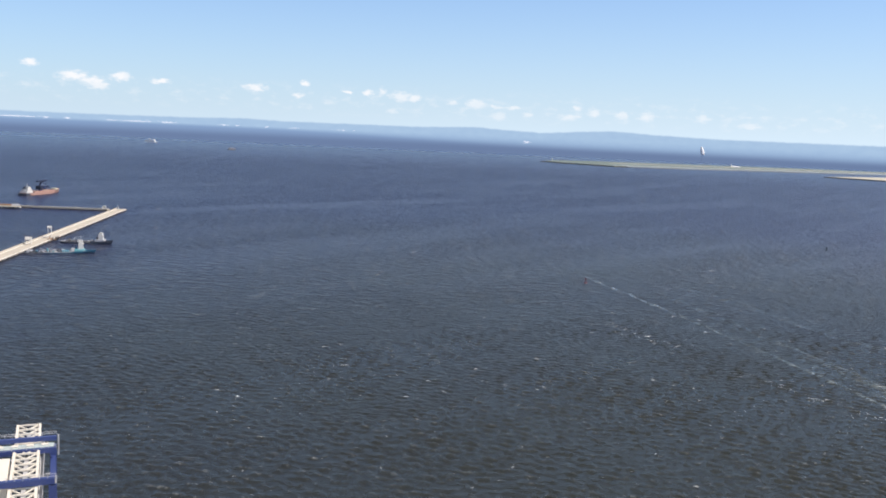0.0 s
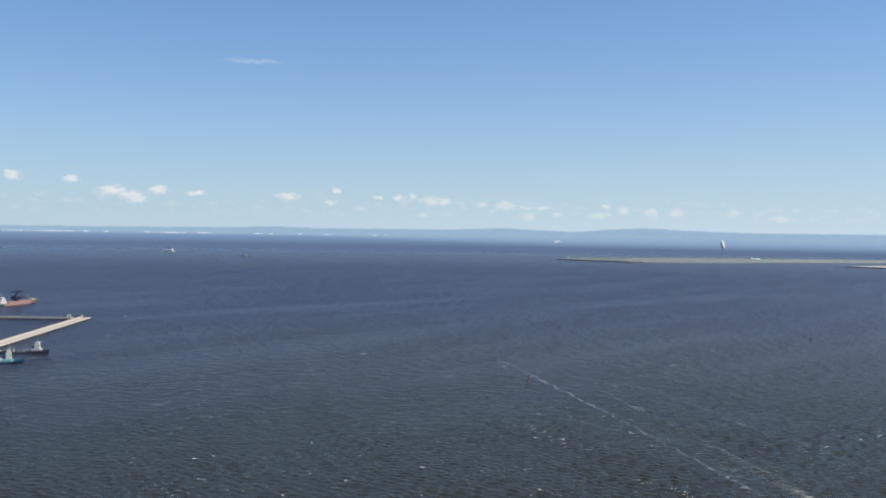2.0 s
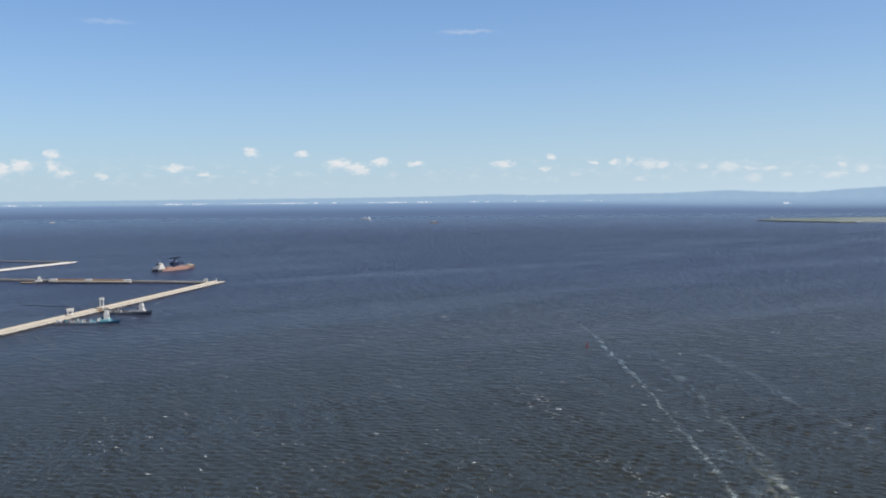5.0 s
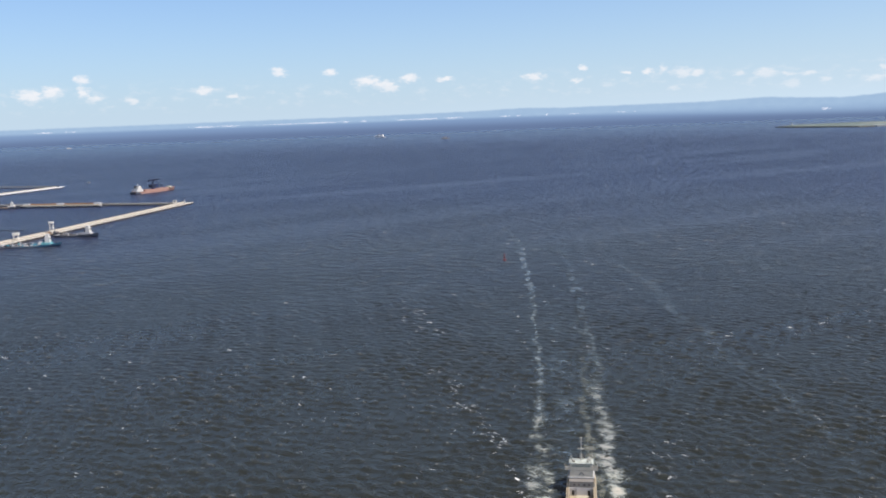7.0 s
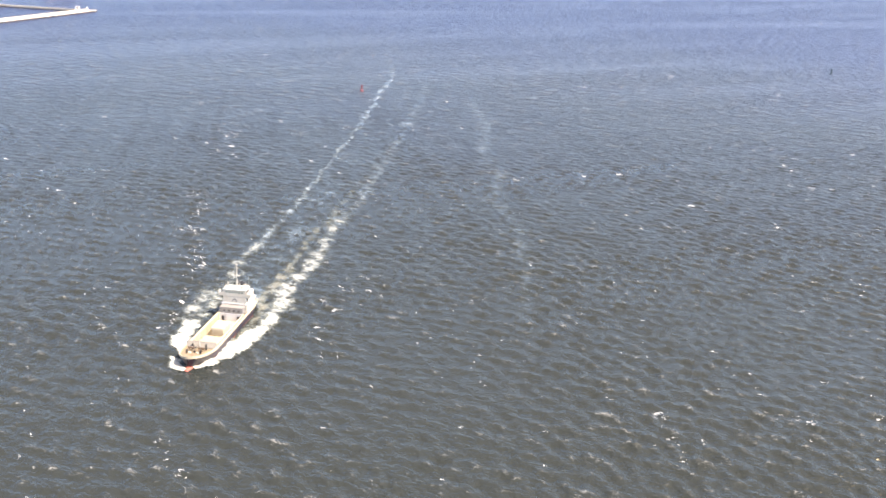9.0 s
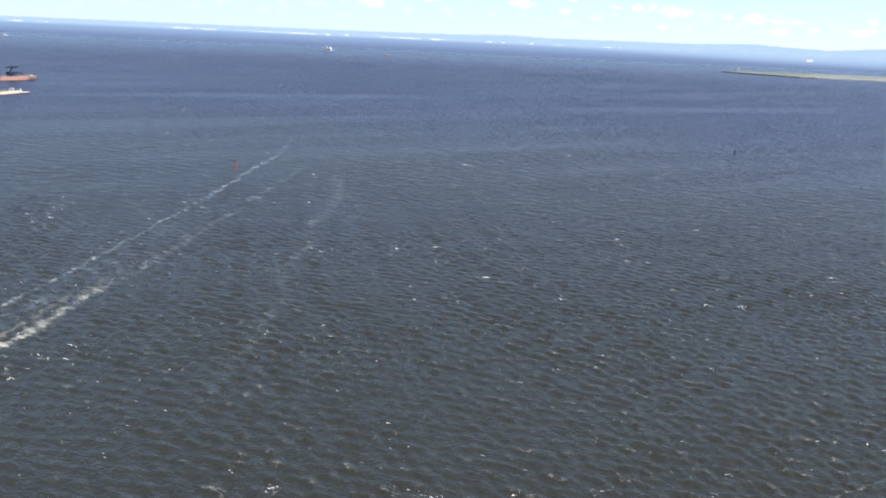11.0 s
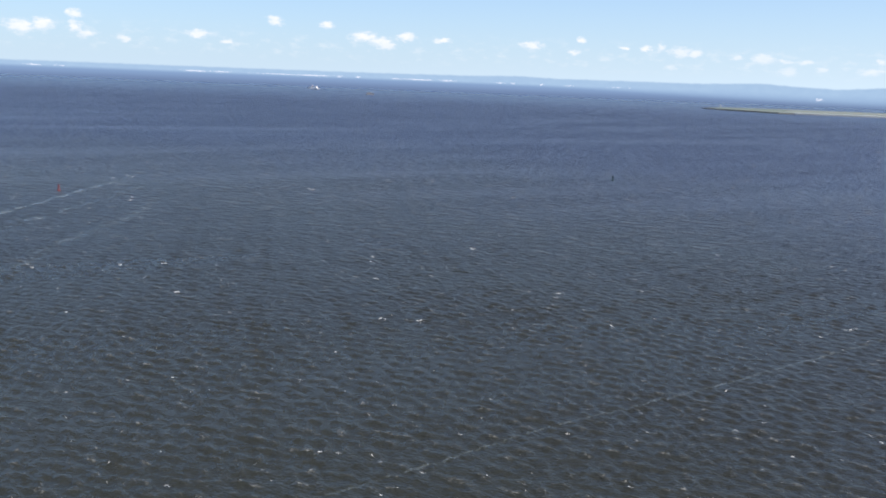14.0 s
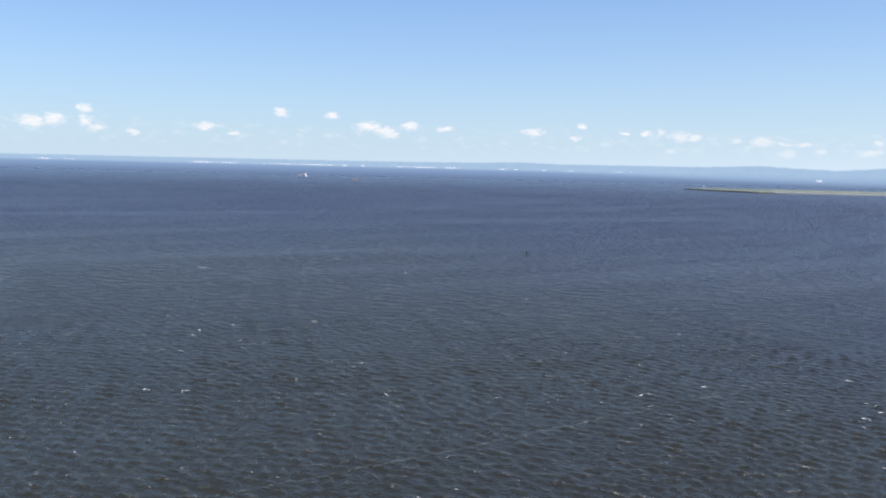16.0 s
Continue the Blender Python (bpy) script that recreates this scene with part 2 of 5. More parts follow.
RUST = (0.16, 0.06, 0.03, 1)
M = dict(
    navy=material("navy_hull_paint", (0.022, 0.022, 0.036), 0.5, stain=RUST, stain_amount=0.5),
    boot=material("red_antifouling", (0.3, 0.13, 0.095), 0.65, stain=(0.16, 0.09, 0.07, 1), stain_amount=0.6),
    brown=material("brown_hull_paint", (0.085, 0.04, 0.035), 0.5, stain=RUST, stain_amount=0.5),
    cream=material("cream_paint", (0.48, 0.42, 0.31), 0.5, stain=RUST, stain_amount=0.25),
    tan=material("tan_hold_paint", (0.4, 0.35, 0.255), 0.65, stain=RUST, stain_amount=0.3, bump=0.01),
    deck=material("ochre_deck_paint", (0.5, 0.36, 0.2), 0.7, stain=RUST, stain_amount=0.3),
    white=material("white_paint", (0.66, 0.66, 0.64), 0.45, stain=(0.5, 0.4, 0.3, 1), stain_amount=0.2),
    grey=material("grey_paint", (0.27, 0.28, 0.3), 0.55, stain=RUST, stain_amount=0.15),
    lgrey=material("light_grey_paint", (0.5, 0.51, 0.53), 0.5),
    black=material("black_paint", (0.02, 0.02, 0.022), 0.5),
    glass=material("dark_window_glass", (0.02, 0.03, 0.04), 0.15, vary=0.05),
    teal=material("turquoise_paint", (0.045, 0.25, 0.36), 0.45, stain=RUST, stain_amount=0.2),
    deepteal=material("deep_blue_green_hull_paint", (0.025, 0.11, 0.19), 0.5, stain=RUST, stain_amount=0.2),
    aqua=material("pale_turquoise_paint", (0.16, 0.46, 0.52), 0.5, stain=RUST, stain_amount=0.1),
    slate=material("slate_hull_paint", (0.06, 0.075, 0.1), 0.5, stain=RUST, stain_amount=0.3),
    rust=material("rust_red_hull_paint", (0.4, 0.25, 0.21), 0.65, stain=RUST, stain_amount=0.5),
    blue=material("royal_blue_paint", (0.04, 0.065, 0.2), 0.4, stain=(0.02, 0.03, 0.1, 1), stain_amount=0.3),
    mint=material("pale_green_walkway_paint", (0.4, 0.5, 0.5), 0.7, vary=0.3, grain=1.2, stain=(0.12, 0.16, 0.2, 1), stain_amount=0.6),
    green=material("green_buoy_paint", (0.04, 0.09, 0.08), 0.5),
    red=material("red_buoy_paint", (0.28, 0.07, 0.07), 0.45),
    concrete=material("weathered_concrete", (0.47, 0.435, 0.37), 0.85, vary=0.16, grain=0.9, bump=0.03, stain=(0.28, 0.25, 0.2, 1), stain_amount=0.5),
    kerb=material("pale_concrete", (0.7, 0.69, 0.65), 0.85, vary=0.12, grain=0.7),
    # pale far pier concrete, with the blue of distance haze put into its colour
    farpale=material("hazed_far_concrete", (0.72, 0.75, 0.78), 0.85, vary=0.1, grain=0.5),
    wet=material("tide_darkened_concrete", (0.13, 0.12, 0.1), 0.7, grain=0.8, stain=(0.05, 0.055, 0.04, 1), stain_amount=0.6),
    rock=material("armour_stone", (0.2, 0.19, 0.17), 0.9, vary=0.3, grain=0.5, bump=0.2),
    # island grass, its colour tinted bluish for distance haze
    grass=material("hazed_dry_grass", (0.135, 0.185, 0.175), 0.9, vary=0.35, grain=0.02, stain=(0.2, 0.24, 0.24, 1), stain_amount=0.6),
    asphalt=material("pale_runway", (0.33, 0.33, 0.32), 0.85, vary=0.15, grain=0.05),
    # island shore and road, with haze mixed into the grey
    shore=material("hazed_grey_shingle", (0.36, 0.4, 0.43), 0.9, vary=0.2, grain=0.03, stain=(0.22, 0.25, 0.26, 1), stain_amount=0.5),
    sand=material("bare_sand", (0.45, 0.43, 0.36), 0.9, vary=0.2, grain=0.03, stain=(0.27, 0.28, 0.2, 1), stain_amount=0.5),
    bright=material("bright_white_cladding", (0.94, 0.94, 0.93), 0.5, vary=0.05),
    tarp=material("cream_tarpaulin", (0.5, 0.46, 0.35), 0.7, vary=0.1, grain=1.2),
    hatch=material("grey_hatch_paint", (0.23, 0.225, 0.215), 0.6, stain=RUST, stain_amount=0.2),
    roofpaint=material("faded_green_white_paint", (0.5, 0.56, 0.53), 0.6),
    pane=material("greenish_bridge_glass", (0.16, 0.2, 0.19), 0.2, vary=0.05),
    windlass=material("greasy_brown_machinery", (0.09, 0.06, 0.04), 0.5, stain=RUST, stain_amount=0.4),
    shipwhite=material("weathered_white_paint", (0.43, 0.425, 0.385), 0.5, stain=(0.28, 0.23, 0.17, 1), stain_amount=0.25),
    # blends the added tower pole with the sea behind it
    sea_pole=material("sea_coloured_pole", (0.27, 0.33, 0.45), 0.8),
    navycrane=material("dark_blue_crane_paint", (0.02, 0.028, 0.058), 0.5, stain=RUST, stain_amount=0.2),
    dull=material("dull_grey_brown_paint", (0.19, 0.185, 0.165), 0.6, stain=RUST, stain_amount=0.3),
    foredeck=material("worn_brown_deck_paint", (0.22, 0.18, 0.12), 0.75, vary=0.25, grain=1.5, stain=RUST, stain_amount=0.5),
    salmon=material("faded_red_antifouling", (0.38, 0.12, 0.09), 0.6, stain=(0.3, 0.12, 0.1, 1), stain_amount=0.4),
    boomwhite=material("cream_white_steel_paint", (0.74, 0.71, 0.63), 0.5, stain=(0.5, 0.42, 0.32, 1), stain_amount=0.2),
    pipe=material("orange_brown_pipe", (0.36, 0.22, 0.13), 0.55, stain=RUST, stain_amount=0.4),
)


def sea_material():
    m = bpy.data.materials.new("sea_water")
    m.use_nodes = True
    n = Net(m.node_tree)
    b = m.node_tree.nodes["Principled BSDF"]
    at = n.node("ShaderNodeTexCoord").outputs["Object"]
    turn = n.node("ShaderNodeMapping")
    turn.inputs["Rotation"].default_value = (0, 0, radians(24))
    n.put(turn.inputs["Vector"], at)
    w = n.vec("MULTIPLY", turn.outputs[0], (CREST, 1.0, 1.0))
    # wind streaks and slicks: broad bands of smoother or rougher water
    lane = n.node("ShaderNodeMapping")
    lane.inputs["Rotation"].default_value = (0, 0, radians(-36))
    n.put(lane.inputs["Vector"], at)
    away = n.vec("LENGTH", n.vec("MULTIPLY", at, (1.0, 1.0, 0.0)))
    slick = n.step(n.noise(n.vec("MULTIPLY", lane.outputs[0], (0.0016, 0.011, 1.0)), 1.0, 3.0, 0.5, 0.4), 0.4, 0.68)
    slick = n.math("MULTIPLY", slick, n.step(away, 3200.0, 1500.0))

    far = n.step(n.split(at)[1], 230.0, 700.0)

    def chop(shift):
        """Height of the short waves at a point beside this one."""
        p = n.vec("ADD", w, shift)
        a, b2, c = n.noise(p, 0.46, 2.0, 0.5), n.noise(p, 1.15, 2.0, 0.5), n.noise(p, 2.8, 2.0, 0.5)
        swells = n.math("MULTIPLY", n.noise(p, 0.16, 1.0, 0.5), n.math("MULTIPLY", far, 3.4))
        a = n.math("ADD", a, swells)
        return n.math("ADD", n.math("MULTIPLY", a, 1.15), n.math("ADD", n.math("MULTIPLY", b2, 0.85), n.math("MULTIPLY", c, 0.24)))

    # slope from fixed offsets, so that far water keeps its roughness
    d, ca, sa = 0.1, math.cos(radians(24)), math.sin(radians(24))
    here = chop((0, 0, 0))
    east, north = chop((CREST * d * ca, d * sa, 0)), chop((-CREST * d * sa, d * ca, 0))
    steep = n.math("MULTIPLY", n.math("MULTIPLY_ADD", slick, -0.38, 1.0), -CHOP / d)
    # the long waves that the far sheet is too coarse to carry, and calmer water in the lee of the far shore
    lee = n.step(n.math("DIVIDE", 1000.0, away), LEE[0], LEE[1])
    steep = n.math("MULTIPLY", steep, n.math("MULTIPLY_ADD", far, 1.1, 1.0))
    steep = n.math("MULTIPLY", steep, n.math("MULTIPLY_ADD", lee, LEE_CALM - 1.0, 1.0))
    gx, gy = n.math("MULTIPLY", n.math("SUBTRACT", east, here), steep), n.math("MULTIPLY", n.math("SUBTRACT", north, here), steep)
    base = n.node("ShaderNodeNewGeometry").outputs["Normal"]
    n.put(b.inputs["Normal"], n.vec("NORMALIZE", n.vec("ADD", base, n.join(gx, gy, 0.0))))
    # murky green near water, mixed by 'clear' to bluer tones that stand for distance haze
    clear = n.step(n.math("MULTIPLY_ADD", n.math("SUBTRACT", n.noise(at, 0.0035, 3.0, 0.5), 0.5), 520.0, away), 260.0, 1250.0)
    tint = n.mix(clear, NEAR_WATER, HAZED_WATER)
    # the furthest band takes more airlight blue into its base colour
    tint = n.mix(n.step(away, 1400.0, 4700.0), tint, FAR_HAZED_WATER)
    # bubbles and thin water make the crests paler, and sun glints are painted in
    top = n.math("MULTIPLY_ADD", n.math("SUBTRACT", here, n.math("MULTIPLY_ADD", far, 1.95, 1.07)), 0.9, n.split(at)[2])
    crest = n.math("MULTIPLY", n.step(top, 0.3, 0.75), n.step(n.noise(w, 1.9, 3.0, 0.6), 0.4, 0.65, 0.1, 1.0))
    tint = n.mix(n.math("MULTIPLY", crest, 0.5), tint, (0.1, 0.105, 0.098, 1))
    # fine white threads where small crests tip over
    line = n.math("ABSOLUTE", n.math("SUBTRACT", n.noise(n.vec("MULTIPLY", w, (0.7, 1.0, 1.0)), 0.6, 3.0, 0.55, 0.5), 0.5))
    thread = n.math("MULTIPLY", n.step(line, 0.02, 0.003), n.math("MULTIPLY", n.step(top, 0.12, 0.6), n.step(n.noise(w, 0.16, 2.0, 0.5), 0.42, 0.6)))
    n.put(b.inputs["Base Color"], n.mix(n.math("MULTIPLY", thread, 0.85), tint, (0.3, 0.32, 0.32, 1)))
    n.put(b.inputs["Roughness"], n.math("MULTIPLY_ADD", lee, -0.07, n.math("MULTIPLY_ADD", slick, -0.03, n.math("MULTIPLY_ADD", far, 0.06, 0.28))))
    b.inputs["IOR"].default_value = 1.333
    # bluer specular tint far out, part of the painted haze
    n.put(b.inputs["Specular Tint"], n.mix(clear, (1.0, 0.86, 0.58, 1), (1.05, 0.96, 1.16, 1)))
    return m


def foam_material(name, scale, cover, opacity=0.95, patchy=0.3, colour=(0.66, 0.66, 0.62)):
    """White froth with holes and torn edges; UV y runs across from -1 to 1, vertex layer 'thick' sets how closed it is."""
    m = bpy.data.materials.new(name)
    m.use_nodes = True
    n = Net(m.node_tree)
    b = m.node_tree.nodes["Principled BSDF"]
    flow = n.node("ShaderNodeUVMap")
    flow.uv_map = "flow"
    _, v, _ = n.split(flow.outputs[0])
    at = n.node("ShaderNodeTexCoord").outputs["Object"]
    turn = n.node("ShaderNodeMapping")
    turn.inputs["Rotation"].default_value = (0, 0, radians(24))
    n.put(turn.inputs["Vector"], at)
    at = n.vec("MULTIPLY", turn.outputs[0], (0.38, 1.0, 1.0))
    coarse, lace, fine = n.noise(at, scale, 4.0, 0.6, 0.9), n.noise(at, scale * 3.2, 4.0, 0.65, 0.8), n.noise(at, scale * 9.0, 3.0, 0.6)
    patch = n.noise(at, scale * 0.22, 2.0, 0.5)
    layer = n.node("ShaderNodeAttribute")
    layer.attribute_name = "thick"
    thick = layer.outputs["Fac"]
    edge = n.math("SUBTRACT", 1.0, n.math("POWER", n.math("ABSOLUTE", v), 2.0))
    body = n.math("ADD", n.math("MULTIPLY", coarse, 0.45), n.math("ADD", n.math("MULTIPLY", lace, 0.33), n.math("MULTIPLY", fine, 0.22)))
    body = n.math("ADD", body, n.math("MULTIPLY", n.math("SUBTRACT", patch, 0.5), patchy))
    need = n.math("SUBTRACT", cover, n.math("MULTIPLY", n.math("MULTIPLY", thick, edge), 0.5))
    over = n.math("SUBTRACT", body, need)
    # closed froth, and a thin film of bubbles round it
    alpha = n.math("MAXIMUM", n.step(over, 0.0, 0.11), n.math("MULTIPLY", n.step(over, -0.1, 0.04), 0.14))
    n.put(b.inputs["Base Color"], n.mix(n.step(over, 0.0, 0.28), (colour[0] * 0.5, colour[1] * 0.62, colour[2] * 0.68, 1), (*colour, 1)))
    b.inputs["Roughness"].default_value = 0.8
    n.put(b.inputs["Alpha"], n.math("MULTIPLY", n.math("MULTIPLY", alpha, opacity), n.math("MULTIPLY_ADD", thick, 0.5, 0.45, clamp=True)))
    bu = n.node("ShaderNodeBump")
    bu.inputs["Strength"].default_value, bu.inputs["Distance"].default_value = 0.7, 0.3
    n.put(bu.inputs["Height"], body)
    n.put(b.inputs["Normal"], bu.outputs[0])
    return m


CREST = 0.6                          # short waves are drawn out along their crests
# water colours: near, then two bluer ones with distance haze painted in
NEAR_WATER, HAZED_WATER, FAR_HAZED_WATER = (0.0222, 0.0276, 0.0272, 1), (0.0105, 0.0175, 0.056, 1), (0.021, 0.035, 0.084, 1)
LEE, LEE_CALM = (0.46, 0.18), 0.18
CHOP = 0.5
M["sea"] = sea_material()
M["foam"] = foam_material("sea_foam", 1.25, 0.88, opacity=0.82, patchy=0.5, colour=(0.48, 0.485, 0.455))
M["oldfoam"] = foam_material("thinning_wake_foam", 1.6, 0.88, opacity=0.8, patchy=0.4, colour=(0.44, 0.5, 0.54))
M["froth"] = foam_material("churned_bow_foam", 1.1, 0.9, opacity=1.0, patchy=0.6, colour=(0.6, 0.585, 0.52))
M["tanfoam"] = foam_material("tan_churned_foam", 1.4, 0.86, opacity=0.46, patchy=0.4, colour=(0.4, 0.4, 0.34))
M["thread"] = foam_material("drifting_foam_line", 1.4, 0.78, opacity=0.17, patchy=0.2, colour=(0.42, 0.5, 0.54))
M["oldwake"] = foam_material("drifting_wake_bubbles", 0.9, 0.76, opacity=0.2, patchy=0.3, colour=(0.42, 0.54, 0.66))
M["lace"] = foam_material("thin_sea_foam", 0.6, 0.8, opacity=0.36, patchy=0.55, colour=(0.42, 0.54, 0.66))


# ---- building blocks ----
def link_mesh(name, bm, mat, smooth=False):
    me = bpy.data.meshes.new(name)
    bm.to_mesh(me)
    bm.free()
    me.materials.append(M[mat])
    if smooth:
        me.polygons.foreach_set("use_smooth", [True] * len(me.polygons))
    return new(name, me)


def part(name, bm, mat, parent, label="", smooth=False):
    ob = link_mesh(name, bm, mat, smooth)
    ob.parent = parent
    return tagged(ob, label)


def thing(name, x, y, z, turn, label, category, group="", kind=""):
    ob = new(name)
    ob.matrix_world = pose(x, y, z, 0, 0, turn)
    return tagged(ob, label, category, group, kind)


def box(bm, x0, x1, y0, y1, z0, z1, bevel=0.0):
    made = bmesh.ops.create_cube(bm, size=1.0, matrix=Matrix.LocRotScale(
        ((x0 + x1) / 2, (y0 + y1) / 2, (z0 + z1) / 2), None, (abs(x1 - x0), abs(y1 - y0), abs(z1 - z0))))
    if bevel:
        edges = list({e for v in made["verts"] for e in v.link_edges})
        bmesh.ops.bevel(bm, geom=edges, offset=bevel, segments=1, affect="EDGES")
    return bm


def boxes(*rows, bevel=0.0):
    bm = bmesh.new()
    for r in rows:
        box(bm, *r, bevel=bevel)
    return bm


def rod(bm, a, b, r0, r1=None, sides=8):
    a, b = Vector(a), Vector(b)
    way = b - a
    m = Matrix.Translation((a + b) / 2) @ way.to_track_quat("Z", "Y").to_matrix().to_4x4()
    bmesh.ops.create_cone(bm, cap_ends=True, segments=sides, radius1=r0, radius2=r0 if r1 is None else r1, depth=way.length, matrix=m)
    return bm


def rods(*rows, sides=8):
    bm = bmesh.new()
    for r in rows:
        rod(bm, *r, sides=sides)
    return bm


def beam(bm, a, b, w, h):
    """A box girder from a to b, w wide and h high."""
    a, b = Vector(a), Vector(b)
    way = b - a
    side = way.cross(Vector((0, 0, 1)))
    side = (side if side.length > 1e-6 else Vector((1, 0, 0))).normalized()
    up = side.cross(way).normalized()
    vs = [bm.verts.new(p + side * sx * w / 2 + up * sz * h / 2) for p in (a, b) for sx, sz in ((-1, -1), (1, -1), (1, 1), (-1, 1))]
    for q in ((0, 1, 2, 3), (7, 6, 5, 4), (0, 4, 5, 1), (1, 5, 6, 2), (2, 6, 7, 3), (3, 7, 4, 0)):
        bm.faces.new([vs[i] for i in q])
    return bm


def beams(*rows):
    bm = bmesh.new()
    for r in rows:
        beam(bm, *r)
    bmesh.ops.recalc_face_normals(bm, faces=bm.faces)
    return bm


def loft(bm, rings, closed=False, caps=True):
    """Skin through rings of equally many points."""
    made = [[bm.verts.new(p) for p in ring] for ring in rings]
    count = len(rings[0])
    for a, b in zip(made, made[1:]):
        for i in range(count if closed else count - 1):
            j = (i + 1) % count
            bm.faces.new((a[i], a[j], b[j], b[i]))
    if caps and closed:
        bm.faces.new(made[0][::-1])
        bm.faces.new(made[-1])
    bmesh.ops.recalc_face_normals(bm, faces=bm.faces)
    return bm


# ---- the sea ----
_rng = np.random.default_rng(7)
_waves = []
for _len in np.geomspace(2.2, 5.6, 20):
    _a = radians(66) + _rng.normal(0, 0.5)
    _waves.append((2 * math.pi / _len * math.cos(_a), 2 * math.pi / _len * math.sin(_a), _rng.uniform(0, 6.28), 0.0172 * _len))


def calm(x, y, reach):
    """1 near the flight line, 0 far out, where the sheet's cells are too wide for waves."""
    fx = np.clip((np.minimum(x + 560, 680 - x)) / 80, 0, 1)
    fy = np.clip(np.minimum((y - 60) / 60, (reach - y) / (0.6 * reach)), 0, 1)
    return fx * fy


def swell(x, y):
    """Height of the water at x, y."""
    x, y = np.asarray(x, float), np.asarray(y, float)
    h = np.zeros(np.broadcast(x, y).shape)
    for kx, ky, ph, amp in _waves:
        near = calm(x, y, 460 + 52 * amp / 0.0172 * (1 if amp > 0.055 else 0.4))
        s = np.sin(kx * x + ky * y + ph + 0.9 * np.sin(0.03 * x - 0.021 * y + ph * 2))
        h = h + near * amp * (2 * ((s + 1) / 2) ** 2.7 - 0.6)
    patch = 0.78 + 0.16 * np.sin(0.021 * x + 0.034 * y + 1) * np.sin(0.043 * x - 0.017 * y)
    return h * patch


def spread(lo, hi, step, far_lo, far_hi, grow=1.14, slow=1.003, slow_until=1150):
    out, s = list(np.arange(lo, hi, step)), step
    while out[-1] < far_hi:
        s *= slow if out[-1] < slow_until else grow
        out.append(out[-1] + s)
    s = step
    while out[0] > far_lo:
        s *= grow
        out.insert(0, out[0] - s)
    return np.array(out)


def build_sea():
    xs, ys = spread(-460, 560, 1.0, -12000, 12000, slow=1.02, slow_until=680), spread(110, 400, 1.0, -12000, 12000, slow=1.005)
    gx, gy = np.meshgrid(xs, ys)
    co = np.stack([gx, gy, swell(gx, gy)], -1).reshape(-1, 3).astype(np.float32)
    nx, ny = len(xs), len(ys)
    i = (np.arange(ny - 1)[:, None] * nx + np.arange(nx - 1)[None, :]).ravel()
    quads = np.stack([i, i + 1, i + nx + 1, i + nx], -1).astype(np.int32)
    me = bpy.data.meshes.new("sea")
    me.vertices.add(len(co))
    me.vertices.foreach_set("co", co.ravel())
    me.loops.add(quads.size)
    me.loops.foreach_set("vertex_index", quads.ravel())
    me.polygons.add(len(quads))
    me.polygons.foreach_set("loop_start", np.arange(len(quads), dtype=np.int32) * 4)
    me.polygons.foreach_set("use_smooth", np.ones(len(quads), bool))
    me.update(calc_edges=True)
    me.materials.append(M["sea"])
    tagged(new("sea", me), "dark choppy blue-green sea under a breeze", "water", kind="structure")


build_sea()


def foam_strip(name, line, widths, thick, mat, label, step=1.1, lift=0.05, across=6, ragged=0.0):
    """Froth that follows a line over the waves; widths and thick are given at the line's points."""
    pts = np.array(line, float)
    seg = np.hypot(*np.diff(pts, axis=0).T)
    run = np.concatenate([[0], np.cumsum(seg)])
    count = max(3, int(run[-1] / step))
    s = np.linspace(0, run[-1], count)
    cx, cy = np.interp(s, run, pts[:, 0]), np.interp(s, run, pts[:, 1])
    for _ in range(4):
        cx[1:-1], cy[1:-1] = (cx[:-2] + 2 * cx[1:-1] + cx[2:]) / 4, (cy[:-2] + 2 * cy[1:-1] + cy[2:]) / 4
    wd, th = np.interp(s, run, widths), np.interp(s, run, thick)
    if ragged:
        r = np.random.default_rng(int(abs(pts[0, 0] * 31 + pts[1, 1])))
        for wave in (7.0, 12.0, 21.0, 37.0):
            f = s / wave * 2 * math.pi
            cx = cx + ragged * wave / 24 * np.sin(f + r.uniform(0, 6.28) + 1.3 * np.sin(f * 0.37))
            wd = wd * (1 + 0.16 * np.sin(f * 1.13 + r.uniform(0, 6.28)))
            th = th + 0.022 * np.sin(f * 0.83 + r.uniform(0, 6.28))
    tx, ty = np.gradient(cx), np.gradient(cy)
    ln = np.hypot(tx, ty)
    vs = np.linspace(-1, 1, across + 1)
    px = cx[:, None] + (ty / ln)[:, None] * vs[None] * wd[:, None] / 2
    py = cy[:, None] - (tx / ln)[:, None] * vs[None] * wd[:, None] / 2
    pz = swell(px, py) + lift
    co = np.stack([px, py, pz], -1).reshape(-1, 3)
    n = across + 1
    faces = [(r * n + c, r * n + c + 1, (r + 1) * n + c + 1, (r + 1) * n + c) for r in range(count - 1) for c in range(across)]
    me = bpy.data.meshes.new(name)
    me.from_pydata(co.tolist(), [], faces)
    uv = me.uv_layers.new(name="flow")
    flat = np.stack([np.repeat(s, n), np.tile(vs, count)], -1)
    idx = np.zeros(len(me.loops), np.int32)
    me.loops.foreach_get("vertex_index", idx)
    uv.data.foreach_set("uv", flat[idx].astype(np.float32).ravel())
    at = me.attributes.new("thick", "FLOAT", "POINT")
    at.data.foreach_set("value", np.repeat(th, n).astype(np.float32))
    me.materials.append(M[mat])
    me.polygons.foreach_set("use_smooth", [True] * len(me.polygons))
    return tagged(new(name, me), label, "foam", kind="stuff")


